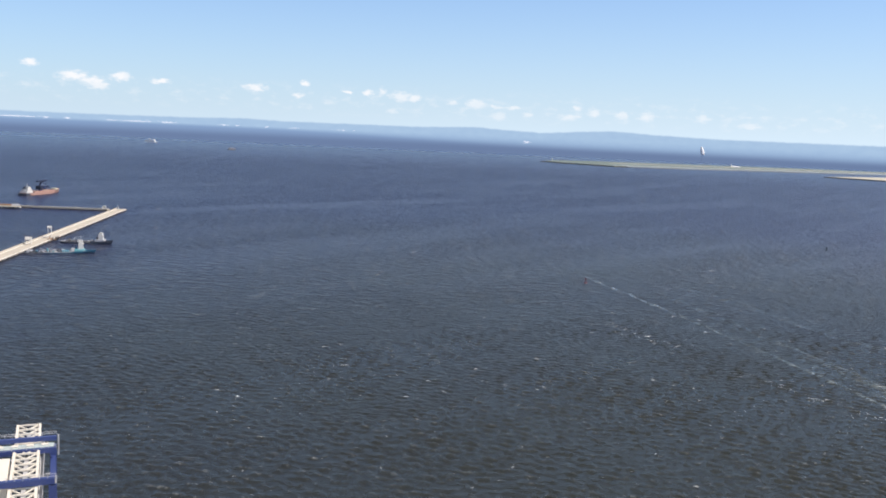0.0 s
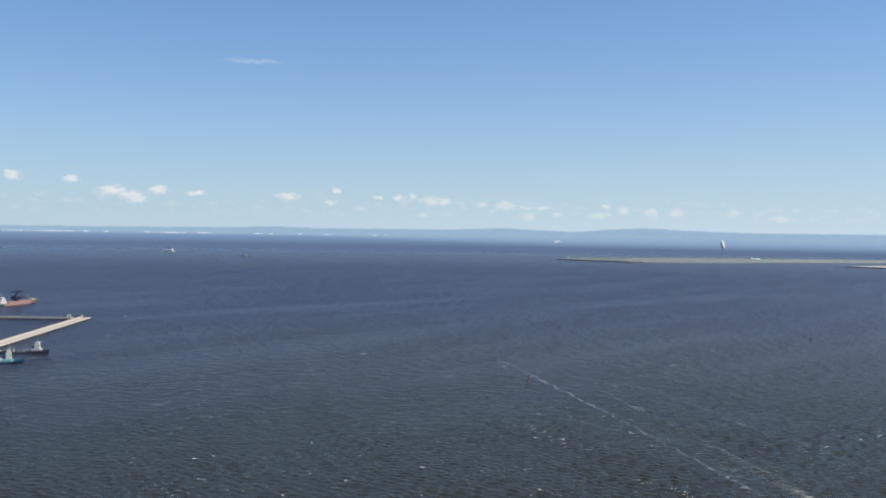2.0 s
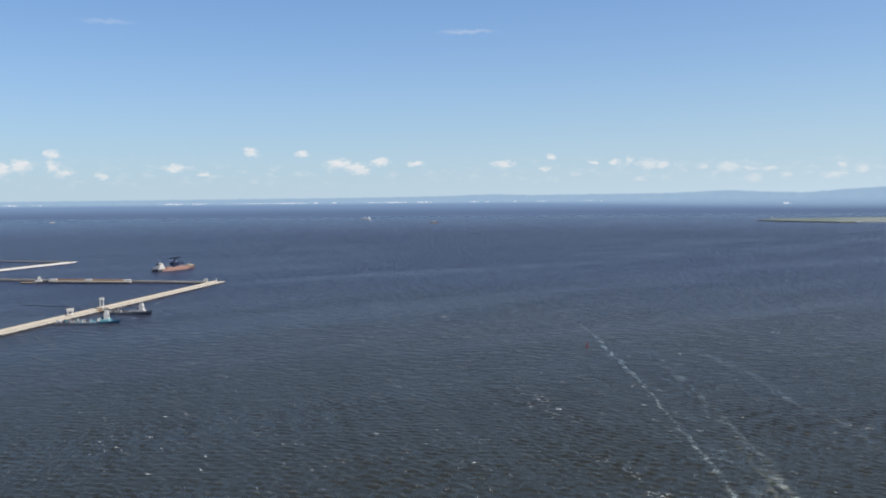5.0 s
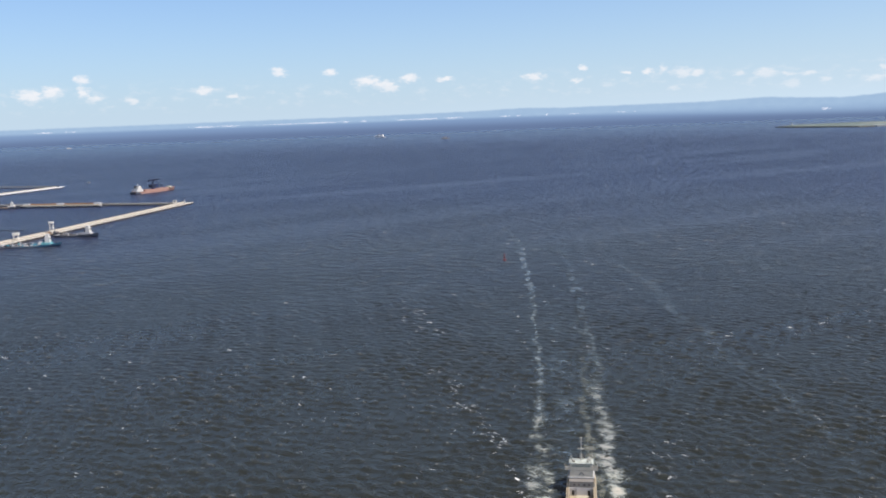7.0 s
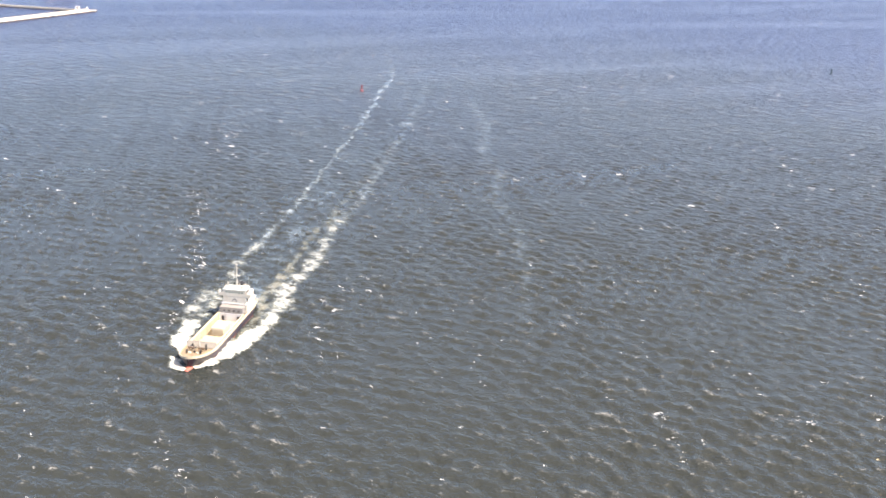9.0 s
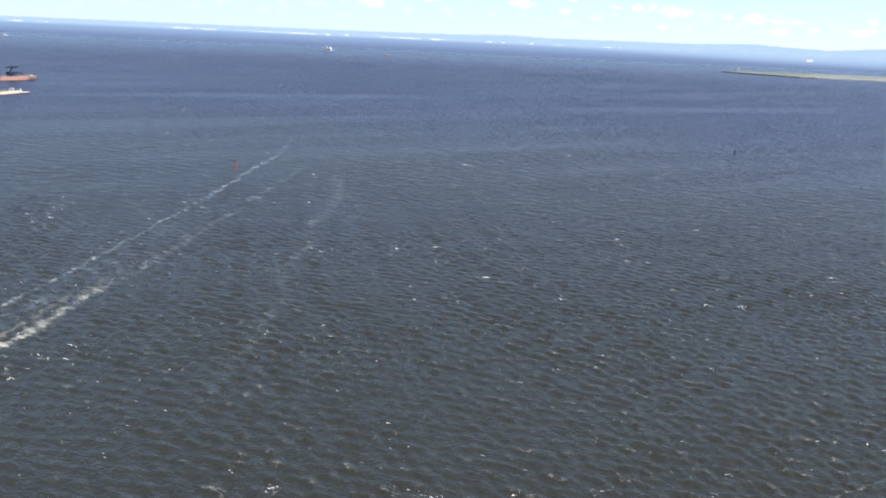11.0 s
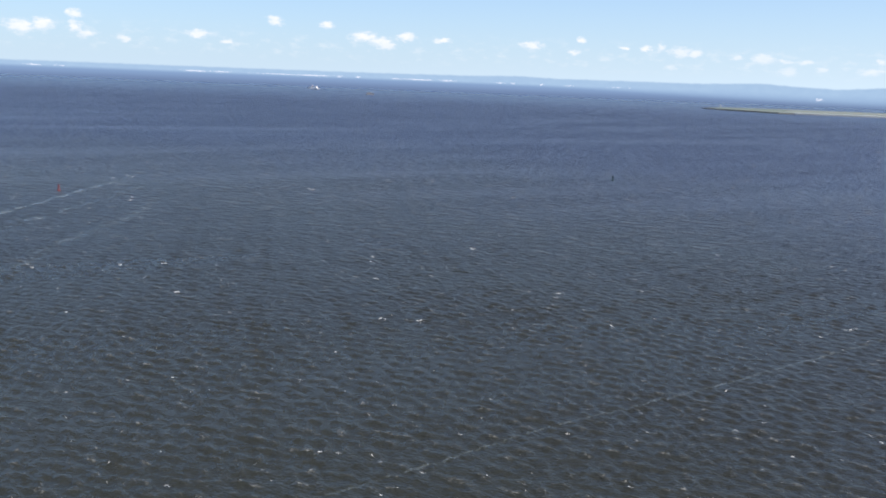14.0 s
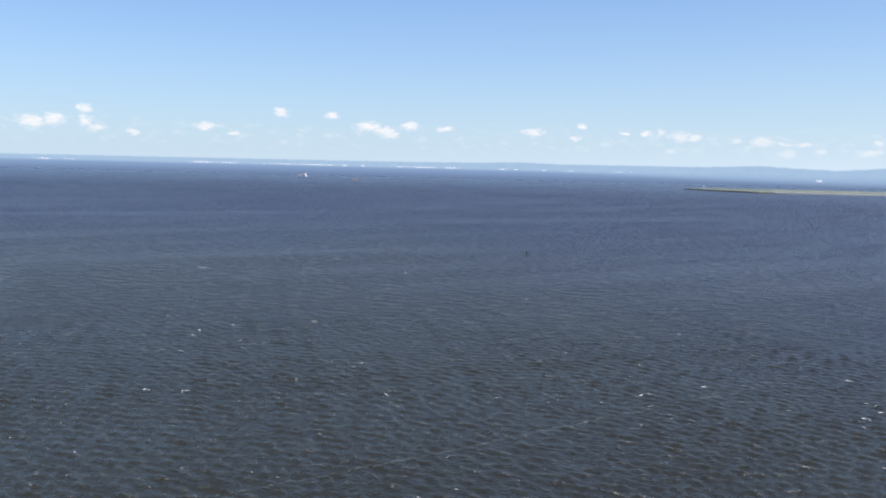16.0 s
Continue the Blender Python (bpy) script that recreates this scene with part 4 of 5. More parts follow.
    for y in (28.9, 30.0, 38.6):
        for sx in (-1, 1):
            part("vent", rods(((sx * 3.05, y, 2.3), (sx * 3.05, y, 3.1), 0.14), ((sx * 3.05, y - 0.05, 3.1), (sx * 3.05, y - 0.3, 3.2), 0.2)), "shipwhite", ship)
    for cx, cy, w, h, mat in ((-0.6, 5.6, 0.5, 0.5, "dull"), (0.7, 5.8, 0.5, 0.4, "dull"), (0.0, 3.2, 0.4, 0.4, "black"), (-1.9, 5.0, 0.35, 0.4, "black"), (1.9, 5.2, 0.35, 0.4, "black")):
        part("deck_fitting", boxes((cx - w / 2, cx + w / 2, cy - w / 2, cy + w / 2, 2.9, 3.0 + h), bevel=0.05), mat, ship)
    for sx in (-1, 1):
        part("rope_coil", rods(((sx * 0.9, 2.6, 3.0), (sx * 0.9, 2.6, 3.25), 0.36, 0.3), sides=14), "sand", ship, "coiled mooring rope")
    # cargo in the hold
    at = ship.matrix_world
    crate = thing("cargo_crate", 0, 0, 0, 0, "large pale tarpaulin-covered crate standing in the hold", "crate")
    crate.matrix_world = at @ pose(0.15, 19.6, 0.8, 0, 0, 0)
    part("cover", boxes((-1.45, 1.45, -2.3, 2.3, 0.0, 2.5), bevel=0.12), "tarp", crate, "pale cream tarpaulin")
    for i in range(9):
        part("slat", boxes((-1.36 + i * 0.31, -1.2 + i * 0.31, -2.36, -2.3, 0.15, 1.9)), "tan", crate, "tan timber slat")
    for z in (0.4, 1.1, 1.75):
        part("rail", boxes((-1.4, 1.4, -2.4, -2.36, z, z + 0.12)), "tan", crate)
    for y in (-1.3, 0, 1.3):
        part("strap", boxes((-1.475, 1.475, y - 0.05, y + 0.05, 0.0, 2.515)), "tan", crate)
    for x in (-1.35, 1.35):
        part("skid", boxes((x - 0.15, x + 0.15, -2.2, 2.2, 0.0, 0.15)), "deck", crate)
    beamload = thing("steel_beam_bundle", 0, 0, 0, 0, "white bundle of long beams lying beside a crate in the hold", "cargo")
    beamload.matrix_world = at @ pose(2.2, 20.0, 0.8, 0, 0, 0)
    part("bundle", boxes(*[(-0.3 + 0.2 * (i % 3), -0.13 + 0.2 * (i % 3), -3.0, 3.0, 0.2 * (i // 3), 0.17 + 0.2 * (i // 3)) for i in range(9)]), "shipwhite", beamload)
    stack = thing("timber_stack", 0, 0, 0, 0, "low stack of tan sawn boards in the hold", "timber")
    stack.matrix_world = at @ pose(-0.25, 12.6, 0.8, 0, 0, 0)
    for i in range(4):
        part("board_layer", boxes((-2.1, 2.1, -3.4, 3.4, i * 0.2, i * 0.2 + 0.16), bevel=0.02), "tan", stack)
    return ship


coaster()


# ---- breakwater piers ----
def clutter(ob, seed, count, x, y0, y1, z, mats, tall=2.4):
    """Lockers, winches, posts and pipes that crowd a working deck."""
    r = random.Random(seed)
    for _ in range(count):
        cx, cy, w, d, h, m = r.uniform(-x, x), r.uniform(y0, y1), r.uniform(0.3, 1.1), r.uniform(0.3, 1.6), tall * r.uniform(0.2, 1.0) ** 1.5, r.choice(mats)
        kind = r.random()
        if kind < 0.5:
            part("deck_locker", boxes((cx - w / 2, cx + w / 2, cy - d / 2, cy + d / 2, z, z + h), bevel=0.06), m, ob)
        elif kind < 0.75:
            part("winch", rods(((cx - w, cy, z + 0.5), (cx + w, cy, z + 0.5), 0.45)), m, ob)
        else:
            part("post", rods(((cx, cy, z), (cx, cy, z + h * 1.6), 0.14, 0.1), ((cx, cy, z + h * 1.5), (cx + r.uniform(-1, 1), cy + r.uniform(-2, 2), z + h * 1.2), 0.08)), m, ob)


def slab(name, corners, z, thick, parent, mat="concrete", label=""):
    bm = bmesh.new()
    lo = [(x, y, z - thick) for x, y in corners]
    hi = [(x, y, z) for x, y in corners]
    loft(bm, [lo, hi], closed=True)
    return part(name, bm, mat, parent, label)


def along(a, b, width, gap, z, thick, parent, name, mat="concrete"):
    """Deck panels laid end to end from a to b, width to the left of the way, with open joints."""
    a, b = Vector(a), Vector(b)
    way = (b - a).normalized()
    side = Vector((-way.y, way.x))
    n = max(1, round((b - a).length / gap))
    r = random.Random(3)
    for i in range(n):
        p, q = a + way * ((b - a).length * i / n + 0.06), a + way * ((b - a).length * (i + 1) / n - 0.06)
        zz = z + r.uniform(-0.03, 0.03)
        slab(name, [(p.x, p.y), (q.x, q.y), (q.x + side.x * width, q.y + side.y * width), (p.x + side.x * width, p.y + side.y * width)], zz, thick, parent, mat)


def pier(name, a, b, width, label, gap=14.0, top=1.6, parapet=True, top_mat="concrete"):
    ob = thing(name, 0, 0, 0, 0, label, "pier", "breakwater piers")
    along(a, b, width, gap, top, 0.8, ob, "deck_panel", top_mat)
    A, B = Vector(a), Vector(b)
    way = (B - A).normalized()
    side = Vector((-way.y, way.x))
    c = [A + side * 0.5 + way * 0.4, B + side * 0.5 - way * 0.4, B + side * (width - 0.5) - way * 0.4, A + side * (width - 0.5) + way * 0.4]
    slab("pier_wall", [(p.x, p.y) for p in c], top - 0.82, top + 1.2, ob, "wet", "dark tide-stained pier wall")
    if parapet:
        bm = bmesh.new()
        p, q = A + side * (width - 0.6), B + side * (width - 0.6)
        beam(bm, (p.x, p.y, top + 0.62), (q.x, q.y, top + 0.62), 0.9, 1.2)
        part("parapet", bm, "concrete", ob, "low concrete parapet")
    for o in (0.5, width - 1.6):
        p, q = A + side * o, B + side * o
        part("kerb", beams(((p.x, p.y, top + 0.14), (q.x, q.y, top + 0.14), 0.8, 0.22)), "kerb", ob, "pale concrete kerb")
    first = None
    for i in range(int((B - A).length / 12)):
        p = A + way * (5 + i * 12) - side * 0.15
        if first is None:
            first = part("fender", boxes((-0.3, 0.3, -0.25, 0.25, 0.1, top - 0.1), bevel=0.05), "black", ob, "black rubber fender")
            fender = first
        else:
            fender = new("fender", first.data)
            fender.parent = ob
        fender.matrix_local = pose(p.x, p.y, 0, 0, 0, math.degrees(math.atan2(way.y, way.x)))
    return ob


pier("breakwater_pier", (-460, 560), (-391, 1057), 12.0, "long beige concrete breakwater pier with a flat top")
pier("breakwater_pier", (-409, 1058), (-506, 1078), 12.0, "narrow beige concrete arm of a breakwater pier")
pier("breakwater_pier", (-508, 1079), (-725, 1123), 12.0, "narrow beige concrete arm of a breakwater pier")
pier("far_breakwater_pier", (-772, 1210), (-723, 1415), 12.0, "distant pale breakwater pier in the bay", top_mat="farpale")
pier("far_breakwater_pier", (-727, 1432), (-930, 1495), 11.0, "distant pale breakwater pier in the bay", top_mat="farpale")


def beacon(x, y, z):
    ob = thing("pier_beacon", x, y, z, 0, "small white light beacon on the pier's end", "beacon")
    part("column", rods(((0, 0, 0), (0, 0, 3.2), 0.7, 0.5), sides=12), "white", ob)
    part("lantern", rods(((0, 0, 3.2), (0, 0, 4.2), 0.45), sides=12), "lgrey", ob)
    part("gallery", rods(((0, 0, 3.1), (0, 0, 3.25), 0.95), sides=12), "white", ob)


beacon(-400, 1052, 1.6)
hut = thing("pier_hut", -416, 1064, 1.6, 8, "small white hut on the breakwater", "hut")
part("walls", boxes((-2.2, 2.2, -1.8, 1.8, 0, 2.6), bevel=0.05), "white", hut)
part("roof", boxes((-2.5, 2.5, -2.1, 2.1, 2.6, 2.85)), "lgrey", hut)
part("door", boxes((-0.5, 0.5, -1.84, -1.8, 0, 2.0)), "slate", hut)


def gantry(x, y, turn, w, h, label, cabin):
    ob = thing("loading_gantry", x, y, 1.6, turn, label, "gantry", "gantries on the pier")
    for sx in (-1, 1):
        for sy in (-1, 1):
            part("leg", beams(((sx * w / 2, sy * 1.6, 0), (sx * w / 2 * 0.9, sy * 1.3, h), 0.4, 0.4)), "kerb", ob)
        part("side_brace", beams(((sx * w / 2, -1.6, h * 0.25), (sx * w / 2, 1.5, h * 0.75), 0.3, 0.3)), "kerb", ob)
    part("top_frame", boxes((-w / 2 - 0.6, w / 2 + 0.6, -1.8, 1.8, h, h + cabin), bevel=0.06), "kerb", ob, "pale top platform")
    part("handrail", rail(bmesh.new(), [(-w / 2 - 0.5, -1.7, h + cabin), (w / 2 + 0.5, -1.7, h + cabin), (w / 2 + 0.5, 1.7, h + cabin)], 0.9, 0.06, 1.5), "kerb", ob)


gantry(-433, 786, 8, 2.8, 8.6, "tall white steel loading gantry on the pier", 1.4)
gantry(-442, 740, 8, 4.0, 4.2, "low white steel gantry with a broad top on the pier", 2.0)
arm = thing("loading_arm_base", -431, 774, 1.6, 30, "pile of tan pipework beside the pier gantry", "pipework")
part("pipes", rods(((-2, -1, 0.8), (3, 1, 1.0), 0.35), ((-2, 0, 0.5), (2, 2.5, 0.8), 0.3), ((0, -2, 0), (0, 1, 2.2), 0.3)), "pipe", arm)

gear = thing("pier_machinery", -428, 779, 1.6, 8, "dark pumps and posts crowded round the pier gantry", "machinery")
clutter(gear, 8, 22, 4.0, -9.0, 9.0, 0.0, ("black", "slate", "dull", "pipe"), 3.4)

# loading jetty on piles behind the first pier
jetty = thing("loading_jetty", 0, 0, 0, 0, "pile-borne loading jetty with brown pipes along its deck", "jetty")
along((-504, 1057), (-611, 1074), 6.0, 16.0, 2.6, 0.7, jetty, "deck_panel")
for i in range(22):
    f = i / 21
    part("pile", rods(((-505 - 105 * f, 1057.6 + 16.8 * f, -2), (-505 - 105 * f, 1057.6 + 16.8 * f, 1.95), 0.9), sides=10), "white", jetty, "pale concrete pile")
for i in range(26):
    f = i / 25
    x, y = -505 - 105 * f, 1056.2 + 16.8 * f
    part("pile_cap", boxes((x - 1.3, x + 1.3, y - 0.9, y + 0.9, 0.5, 2.4), bevel=0.1), "white", jetty, "white pile cap")
for h, o in ((3.1, 4.0), (3.1, 5.2), (3.9, 4.6)):
    part("pipe", rods(((-508, 1057.5 + o, h), (-609, 1073.5 + o, h), 0.4)), "pipe", jetty, "brown pipe run")
for x, y in ((-510, 1059), (-560, 1067), (-606, 1074)):
    part("platform", boxes((x - 4, x + 4, y - 1, y + 4, 2.7, 4.6), bevel=0.1), "lgrey", jetty)
boom = thing("floating_boom", 0, 0, 0, 0, "string of dark floats across the basin", "float")
for i in range(24):
    s = i / 23
    part("float", rods(((-527 + 48 * s, 834 - 12 * s, 0.1), (-525.9 + 48 * s, 833.7 - 12 * s, 0.1), 0.45)), "black", boom)


# ---- moored and passing vessels ----
def workboat(x, y, turn, length, beam, hull_mat, top_mat, label, tower_at, tower_h, aft_mat, category="ship", deck=1.6):
    ob = thing("work_vessel", x, y, -0.2, turn, label, category, "moored work vessels")
    rings = hull_rings(length, beam, 2.5, deck, 1.2, stations=16, rake=1.6)
    part("hull", band(rings, 0, 2), hull_mat, ob, smooth=True)
    part("boot_topping", band(rings, 2, 4), "boot", ob, smooth=True)
    bm = bmesh.new()
    loft(bm, [[(r[0][0], r[0][1], r[0][2]), (-r[0][0], r[0][1], r[0][2])] for r in rings], caps=False)
    part("deck", bm, aft_mat, ob)
    part("bulwark", band([[(p[0], p[1], p[2] + (0.9 if j in (0, 9) else 0.0)) for j, p in enumerate(r)] for r in rings[9:]], 0, 1, 0.06), hull_mat, ob)
    b = beam / 2
    t = tower_at * length
    house = part("deckhouse", boxes((-b * .75, b * .75, t - 3.2, t + 4.5, deck, deck + 2.4), bevel=0.08), top_mat, ob, "painted deckhouse")
    part("wheelhouse", boxes((-b * .55, b * .55, t - 2.0, t + 1.8, deck + 2.4, deck + 2.4 + tower_h * .55), bevel=0.08), "white", ob, "white wheelhouse")
    part("bridge_window", boxes((-b * .5, b * .5, t - 2.06, t - 1.98, deck + 3.0 + tower_h * .25, deck + 3.7 + tower_h * .25)), "glass", house)
    part("upper_bridge", boxes((-b * .4, b * .4, t - 1.4, t + 1.2, deck + 2.4 + tower_h * .55, deck + 2.4 + tower_h * .8), bevel=0.06), "white", ob)
    part("mast", rods(((0, t, deck + 2.4 + tower_h * .8), (0, t, deck + 4.6 + tower_h), 0.16, 0.08), ((-1, t, deck + 3.4 + tower_h), (1, t, deck + 3.4 + tower_h), 0.07)), "white", ob)
    part("funnel", boxes((-0.9, 0.9, t + 2.4, t + 3.8, deck + 2.4, deck + 4.6), bevel=0.1), hull_mat, ob)
    return ob, rings


teal, _ = workboat(-389, 709, 94.6, 40, 7.4, "deepteal", "aqua", "turquoise work vessel with a white wheelhouse, moored at the pier", 0.24, 8.6, "grey", deck=0.9)
part("hatch", boxes((-2.2, 2.2, 18, 23, 0.9, 2.2), bevel=0.1), "teal", teal, "turquoise hatch")
clutter(teal, 5, 26, 3.0, 12.5, 38.0, 0.9, ("white", "slate", "black", "lgrey", "deepteal", "aqua"), 3.2)
for bx, by, bw, bh, bmat in ((-2.6, 15.5, 1.4, 2.6, "white"), (1.4, 17.0, 1.0, 1.9, "slate"), (-1.2, 24.0, 1.6, 1.6, "slate"), (1.2, 28.5, 1.5, 2.0, "lgrey"), (-2.2, 29.5, 1.2, 1.2, "teal"),
                             (0.2, 34.8, 2.2, 0.9, "slate"), (2.4, 23.0, 0.8, 2.4, "white"), (-2.6, 7.0, 1.0, 1.4, "white"), (1.6, 5.6, 1.2, 1.2, "teal")):
    part("deck_locker", boxes((bx - bw / 2, bx + bw / 2, by - bw / 2, by + bw / 2, 0.9, 0.9 + bh), bevel=0.08), bmat, teal)
part("railing", rail(bmesh.new(), [(-3.5, 13, 0.9), (-3.5, 38, 0.9), (3.5, 38, 0.9), (3.5, 13, 0.9)], 1.0, 0.05, 2.4), "white", teal, "white deck railing")
part("machinery", boxes((-1.8, 0.6, 14, 16.5, 0.9, 4.2), bevel=0.1), "lgrey", teal, "pale grey deck machinery")
part("derrick", rods(((0, 31, 0.9), (0, 31, 4.6), 0.3, 0.2), ((0, 31, 1.8), (0.4, 23, 3.6), 0.18)), "grey", teal)
slate, _ = workboat(-381, 762, 81, 41, 7.0, "slate", "lgrey", "dark grey coastal tanker with white bridge, moored at the pier", 0.2, 7.2, "grey")
part("pipes", rods(((-0.8, 16, 2.2), (-0.8, 36, 2.2), 0.25), ((0.8, 16, 2.2), (0.8, 36, 2.2), 0.25), ((-2.5, 27, 2.6), (2.5, 27, 2.6), 0.25)), "dull", slate)
clutter(slate, 6, 18, 2.8, 14.0, 39.0, 1.6, ("white", "black", "lgrey", "dull"), 2.6)
part("trunk", boxes((-2.2, 2.2, 15, 37, 1.6, 2.1), bevel=0.05), "slate", slate)
part("crane_post", rods(((0, 30, 2.0), (0, 30, 5.4), 0.35, 0.25), ((0, 30, 5.0), (0, 24, 6.0), 0.18)), "lgrey", slate)
pil, _ = workboat(-611, 1068, 98, 30, 6.0, "slate", "white", "small dark moored vessel with a white house by the jetty", 0.3, 5.0, "deck")


barge = thing("pontoon_barge", -432, 703, 0, 5, "grey pontoon barge with deck clutter, tied to the pier", "barge")
part("hull", boxes((-7, 7, -3.5, 3.5, -0.8, 1.0), bevel=0.25), "slate", barge)
part("deck_box", boxes((-5, -1, -2, 1.5, 1.0, 2.8), bevel=0.1), "lgrey", barge)
part("winch", rods(((2, -1.5, 1.7), (2, 1.5, 1.7), 0.8), sides=12), "teal", barge)
part("mast", rods(((4.5, 0, 1.0), (4.5, 0, 4.2), 0.2)), "white", barge)
clutter(barge, 7, 14, 6.0, -3.0, 3.0, 1.0, ("black", "white", "slate", "dull"), 2.4)


def gravel_carrier(x, y, turn):
    ob = thing("gravel_carrier", x, y, -0.2, turn, "rust-red gravel carrier with white aft house and dark blue crane", "ship")
    rings = hull_rings(72, 13, 3, 3.2, 2.4, stations=20, rake=2.5)
    part("hull", band(rings, 0, 2), "rust", ob, "rust-red hull", smooth=True)
    part("boot_topping", band(rings, 2, 4), "brown", ob, smooth=True)
    bm = bmesh.new()
    loft(bm, [[(r[0][0], r[0][1], r[0][2]), (-r[0][0], r[0][1], r[0][2])] for r in rings], caps=False)
    part("deck", bm, "rust", ob)
    part("stern_skirt", boxes((-6.2, 6.2, 58, 71.5, 0.2, 3.4), bevel=0.3), "slate", ob, "dark stern")
    part("coaming", boxes((-5.0, -4.5, 14, 54, 3.2, 5.2), (4.5, 5.0, 14, 54, 3.2, 5.2), (-4.5, 4.5, 13.6, 14, 3.2, 5.2), (-4.5, 4.5, 54, 54.4, 3.2, 5.2)), "rust", ob)
    part("gravel_load", boxes((-4.4, 4.4, 14.2, 53.8, 3.3, 4.6), bevel=0.8), "sand", ob, "tan gravel in the hold")
    house = part("deckhouse", boxes((-5.2, 5.2, 58, 69, 3.4, 6.4), (-4.4, 4.4, 59, 66, 6.4, 8.8), (-3.4, 3.4, 59.6, 64, 8.8, 11.4), (-5.0, 5.0, 59.4, 61.5, 8.7, 8.9), bevel=0.1), "white", ob, "stepped white deckhouse")
    for k2, (w, y0, z0) in enumerate(((4.8, 57.95, 4.6), (4.0, 58.95, 7.6), (3.2, 59.55, 10.4))):
        part("window_row", boxes((-w, w, y0 - 0.03, y0, z0, z0 + 0.8)), "glass", house)
    part("mast", rods(((0, 62, 11.4), (0, 62, 17.0), 0.4, 0.2), ((-1.6, 62, 14.4), (1.6, 62, 14.4), 0.15)), "white", ob)
    part("funnel", boxes((-1.4, 1.4, 65, 68, 8.8, 12.0), bevel=0.3), "slate", ob, "dark funnel")
    clutter(ob, 12, 22, 5.2, 3.0, 13.0, 4.0, ("slate", "rust", "white", "sand"), 3.0)
    part("forecastle", boxes((-3.5, 3.5, 5, 11, 4.4, 6.6), bevel=0.3), "sand", ob, "tan raised forecastle")
    crane = part("crane_house", boxes((-3.8, 3.8, 30, 41, 6.8, 11.4), bevel=0.3), "navycrane", ob, "dark blue crane house")
    part("pedestal", rods(((0, 36.5, 3.2), (0, 36.5, 6.5), 2.4), sides=14), "blue", ob)
    part("jib", beams(((0, 34, 10.5), (0, 19, 8.4), 1.8, 1.5), ((0, 38, 11), (0, 34, 17), 1.6, 1.6), ((0, 43, 17.2), (0, 25, 18.0), 2.6, 1.8), ((0, 33, 17), (0, 20, 9), 0.4, 0.4)), "navycrane", crane, "dark blue jib")
    part("cab", boxes((-4.4, -3.2, 32, 34.4, 8, 10.6), bevel=0.1), "blue", crane)
    return ob


gravel_carrier(-499, 1298, 154).scale = (1.0, 1.08, 1.0)


def ferry(x, y, turn, s, label, name="passenger_ferry", paint="white"):
    ob = thing(name, x, y, 0, turn, label, "ship")
    bm = bmesh.new()
    loft(bm, [[(sx * w * s, yy * s, z * s) for sx, z in ((-1, 0), (-1.05, zt), (1.05, zt), (1, 0))] for yy, w, zt in ((0, .4, 9), (12, 5, 8), (60, 7, 7), (88, 6.5, 7))], closed=True)
    part("hull", bm, paint, ob)
    part("superstructure", boxes((-6 * s, 6 * s, 16 * s, 80 * s, 7 * s, 13 * s), (-5 * s, 5 * s, 18 * s, 60 * s, 13 * s, 18 * s), (-4.5 * s, 4.5 * s, 18 * s, 30 * s, 18 * s, 22 * s), bevel=0.3 * s), paint, ob)
    part("funnel", boxes((-2.5 * s, 2.5 * s, 50 * s, 58 * s, 18 * s, 26 * s), bevel=0.5 * s), "lgrey", ob)
    part("window_band", boxes((-6.05 * s, 6.05 * s, 20 * s, 76 * s, 9.4 * s, 10.6 * s)), "glass", ob)
    return ob


ferry(-497, 4148, 62, 0.7, "small distant white ferry crossing the bay", paint="bright")
ferry(-212, 3560, -75, 0.4, "tiny distant grey coaster out in the bay", "distant_coaster", "grey")
ferry(-722, 1517, 70, 0.08, "tiny white motor boat beyond the piers", "motor_boat")
ferry(-1990, 4120, -60, 0.3, "tiny distant pale ship in the bay", "distant_coaster", "lgrey")


# ---- channel buoy ----
def buoy(x, y, paint, label):
    ob = thing("channel_buoy", x, y, 0, 0, label, "buoy", "channel buoys")
    ob.scale = (0.8, 0.8, 0.8)
    part("float", rods(((0, 0, -0.5), (0, 0, 0.6), 1.3, 1.3), ((0, 0, 0.6), (0, 0, 0.9), 1.3, 0.8), sides=16), paint, ob)
    for i in range(4):
        a = math.pi / 4 + i * math.pi / 2
        part("strut", rods(((0.85 * math.cos(a), 0.85 * math.sin(a), 0.8), (0.35 * math.cos(a), 0.35 * math.sin(a), 4.6), 0.1)), paint, ob)
    part("daymark", boxes((-0.55, 0.55, -0.06, 0.06, 2.4, 4.2), (-0.06, 0.06, -0.55, 0.55, 2.4, 4.2)), paint, ob, "day mark panels")
    part("platform", rods(((0, 0, 4.55), (0, 0, 4.7), 0.6), sides=12), paint, ob)
    part("lantern", rods(((0, 0, 4.7), (0, 0, 5.5), 0.25), sides=10), paint, ob)


buoy(-28, 571, "red", "red lattice channel buoy floating upright")
buoy(341, 773, "green", "dark green lattice channel buoy floating upright")


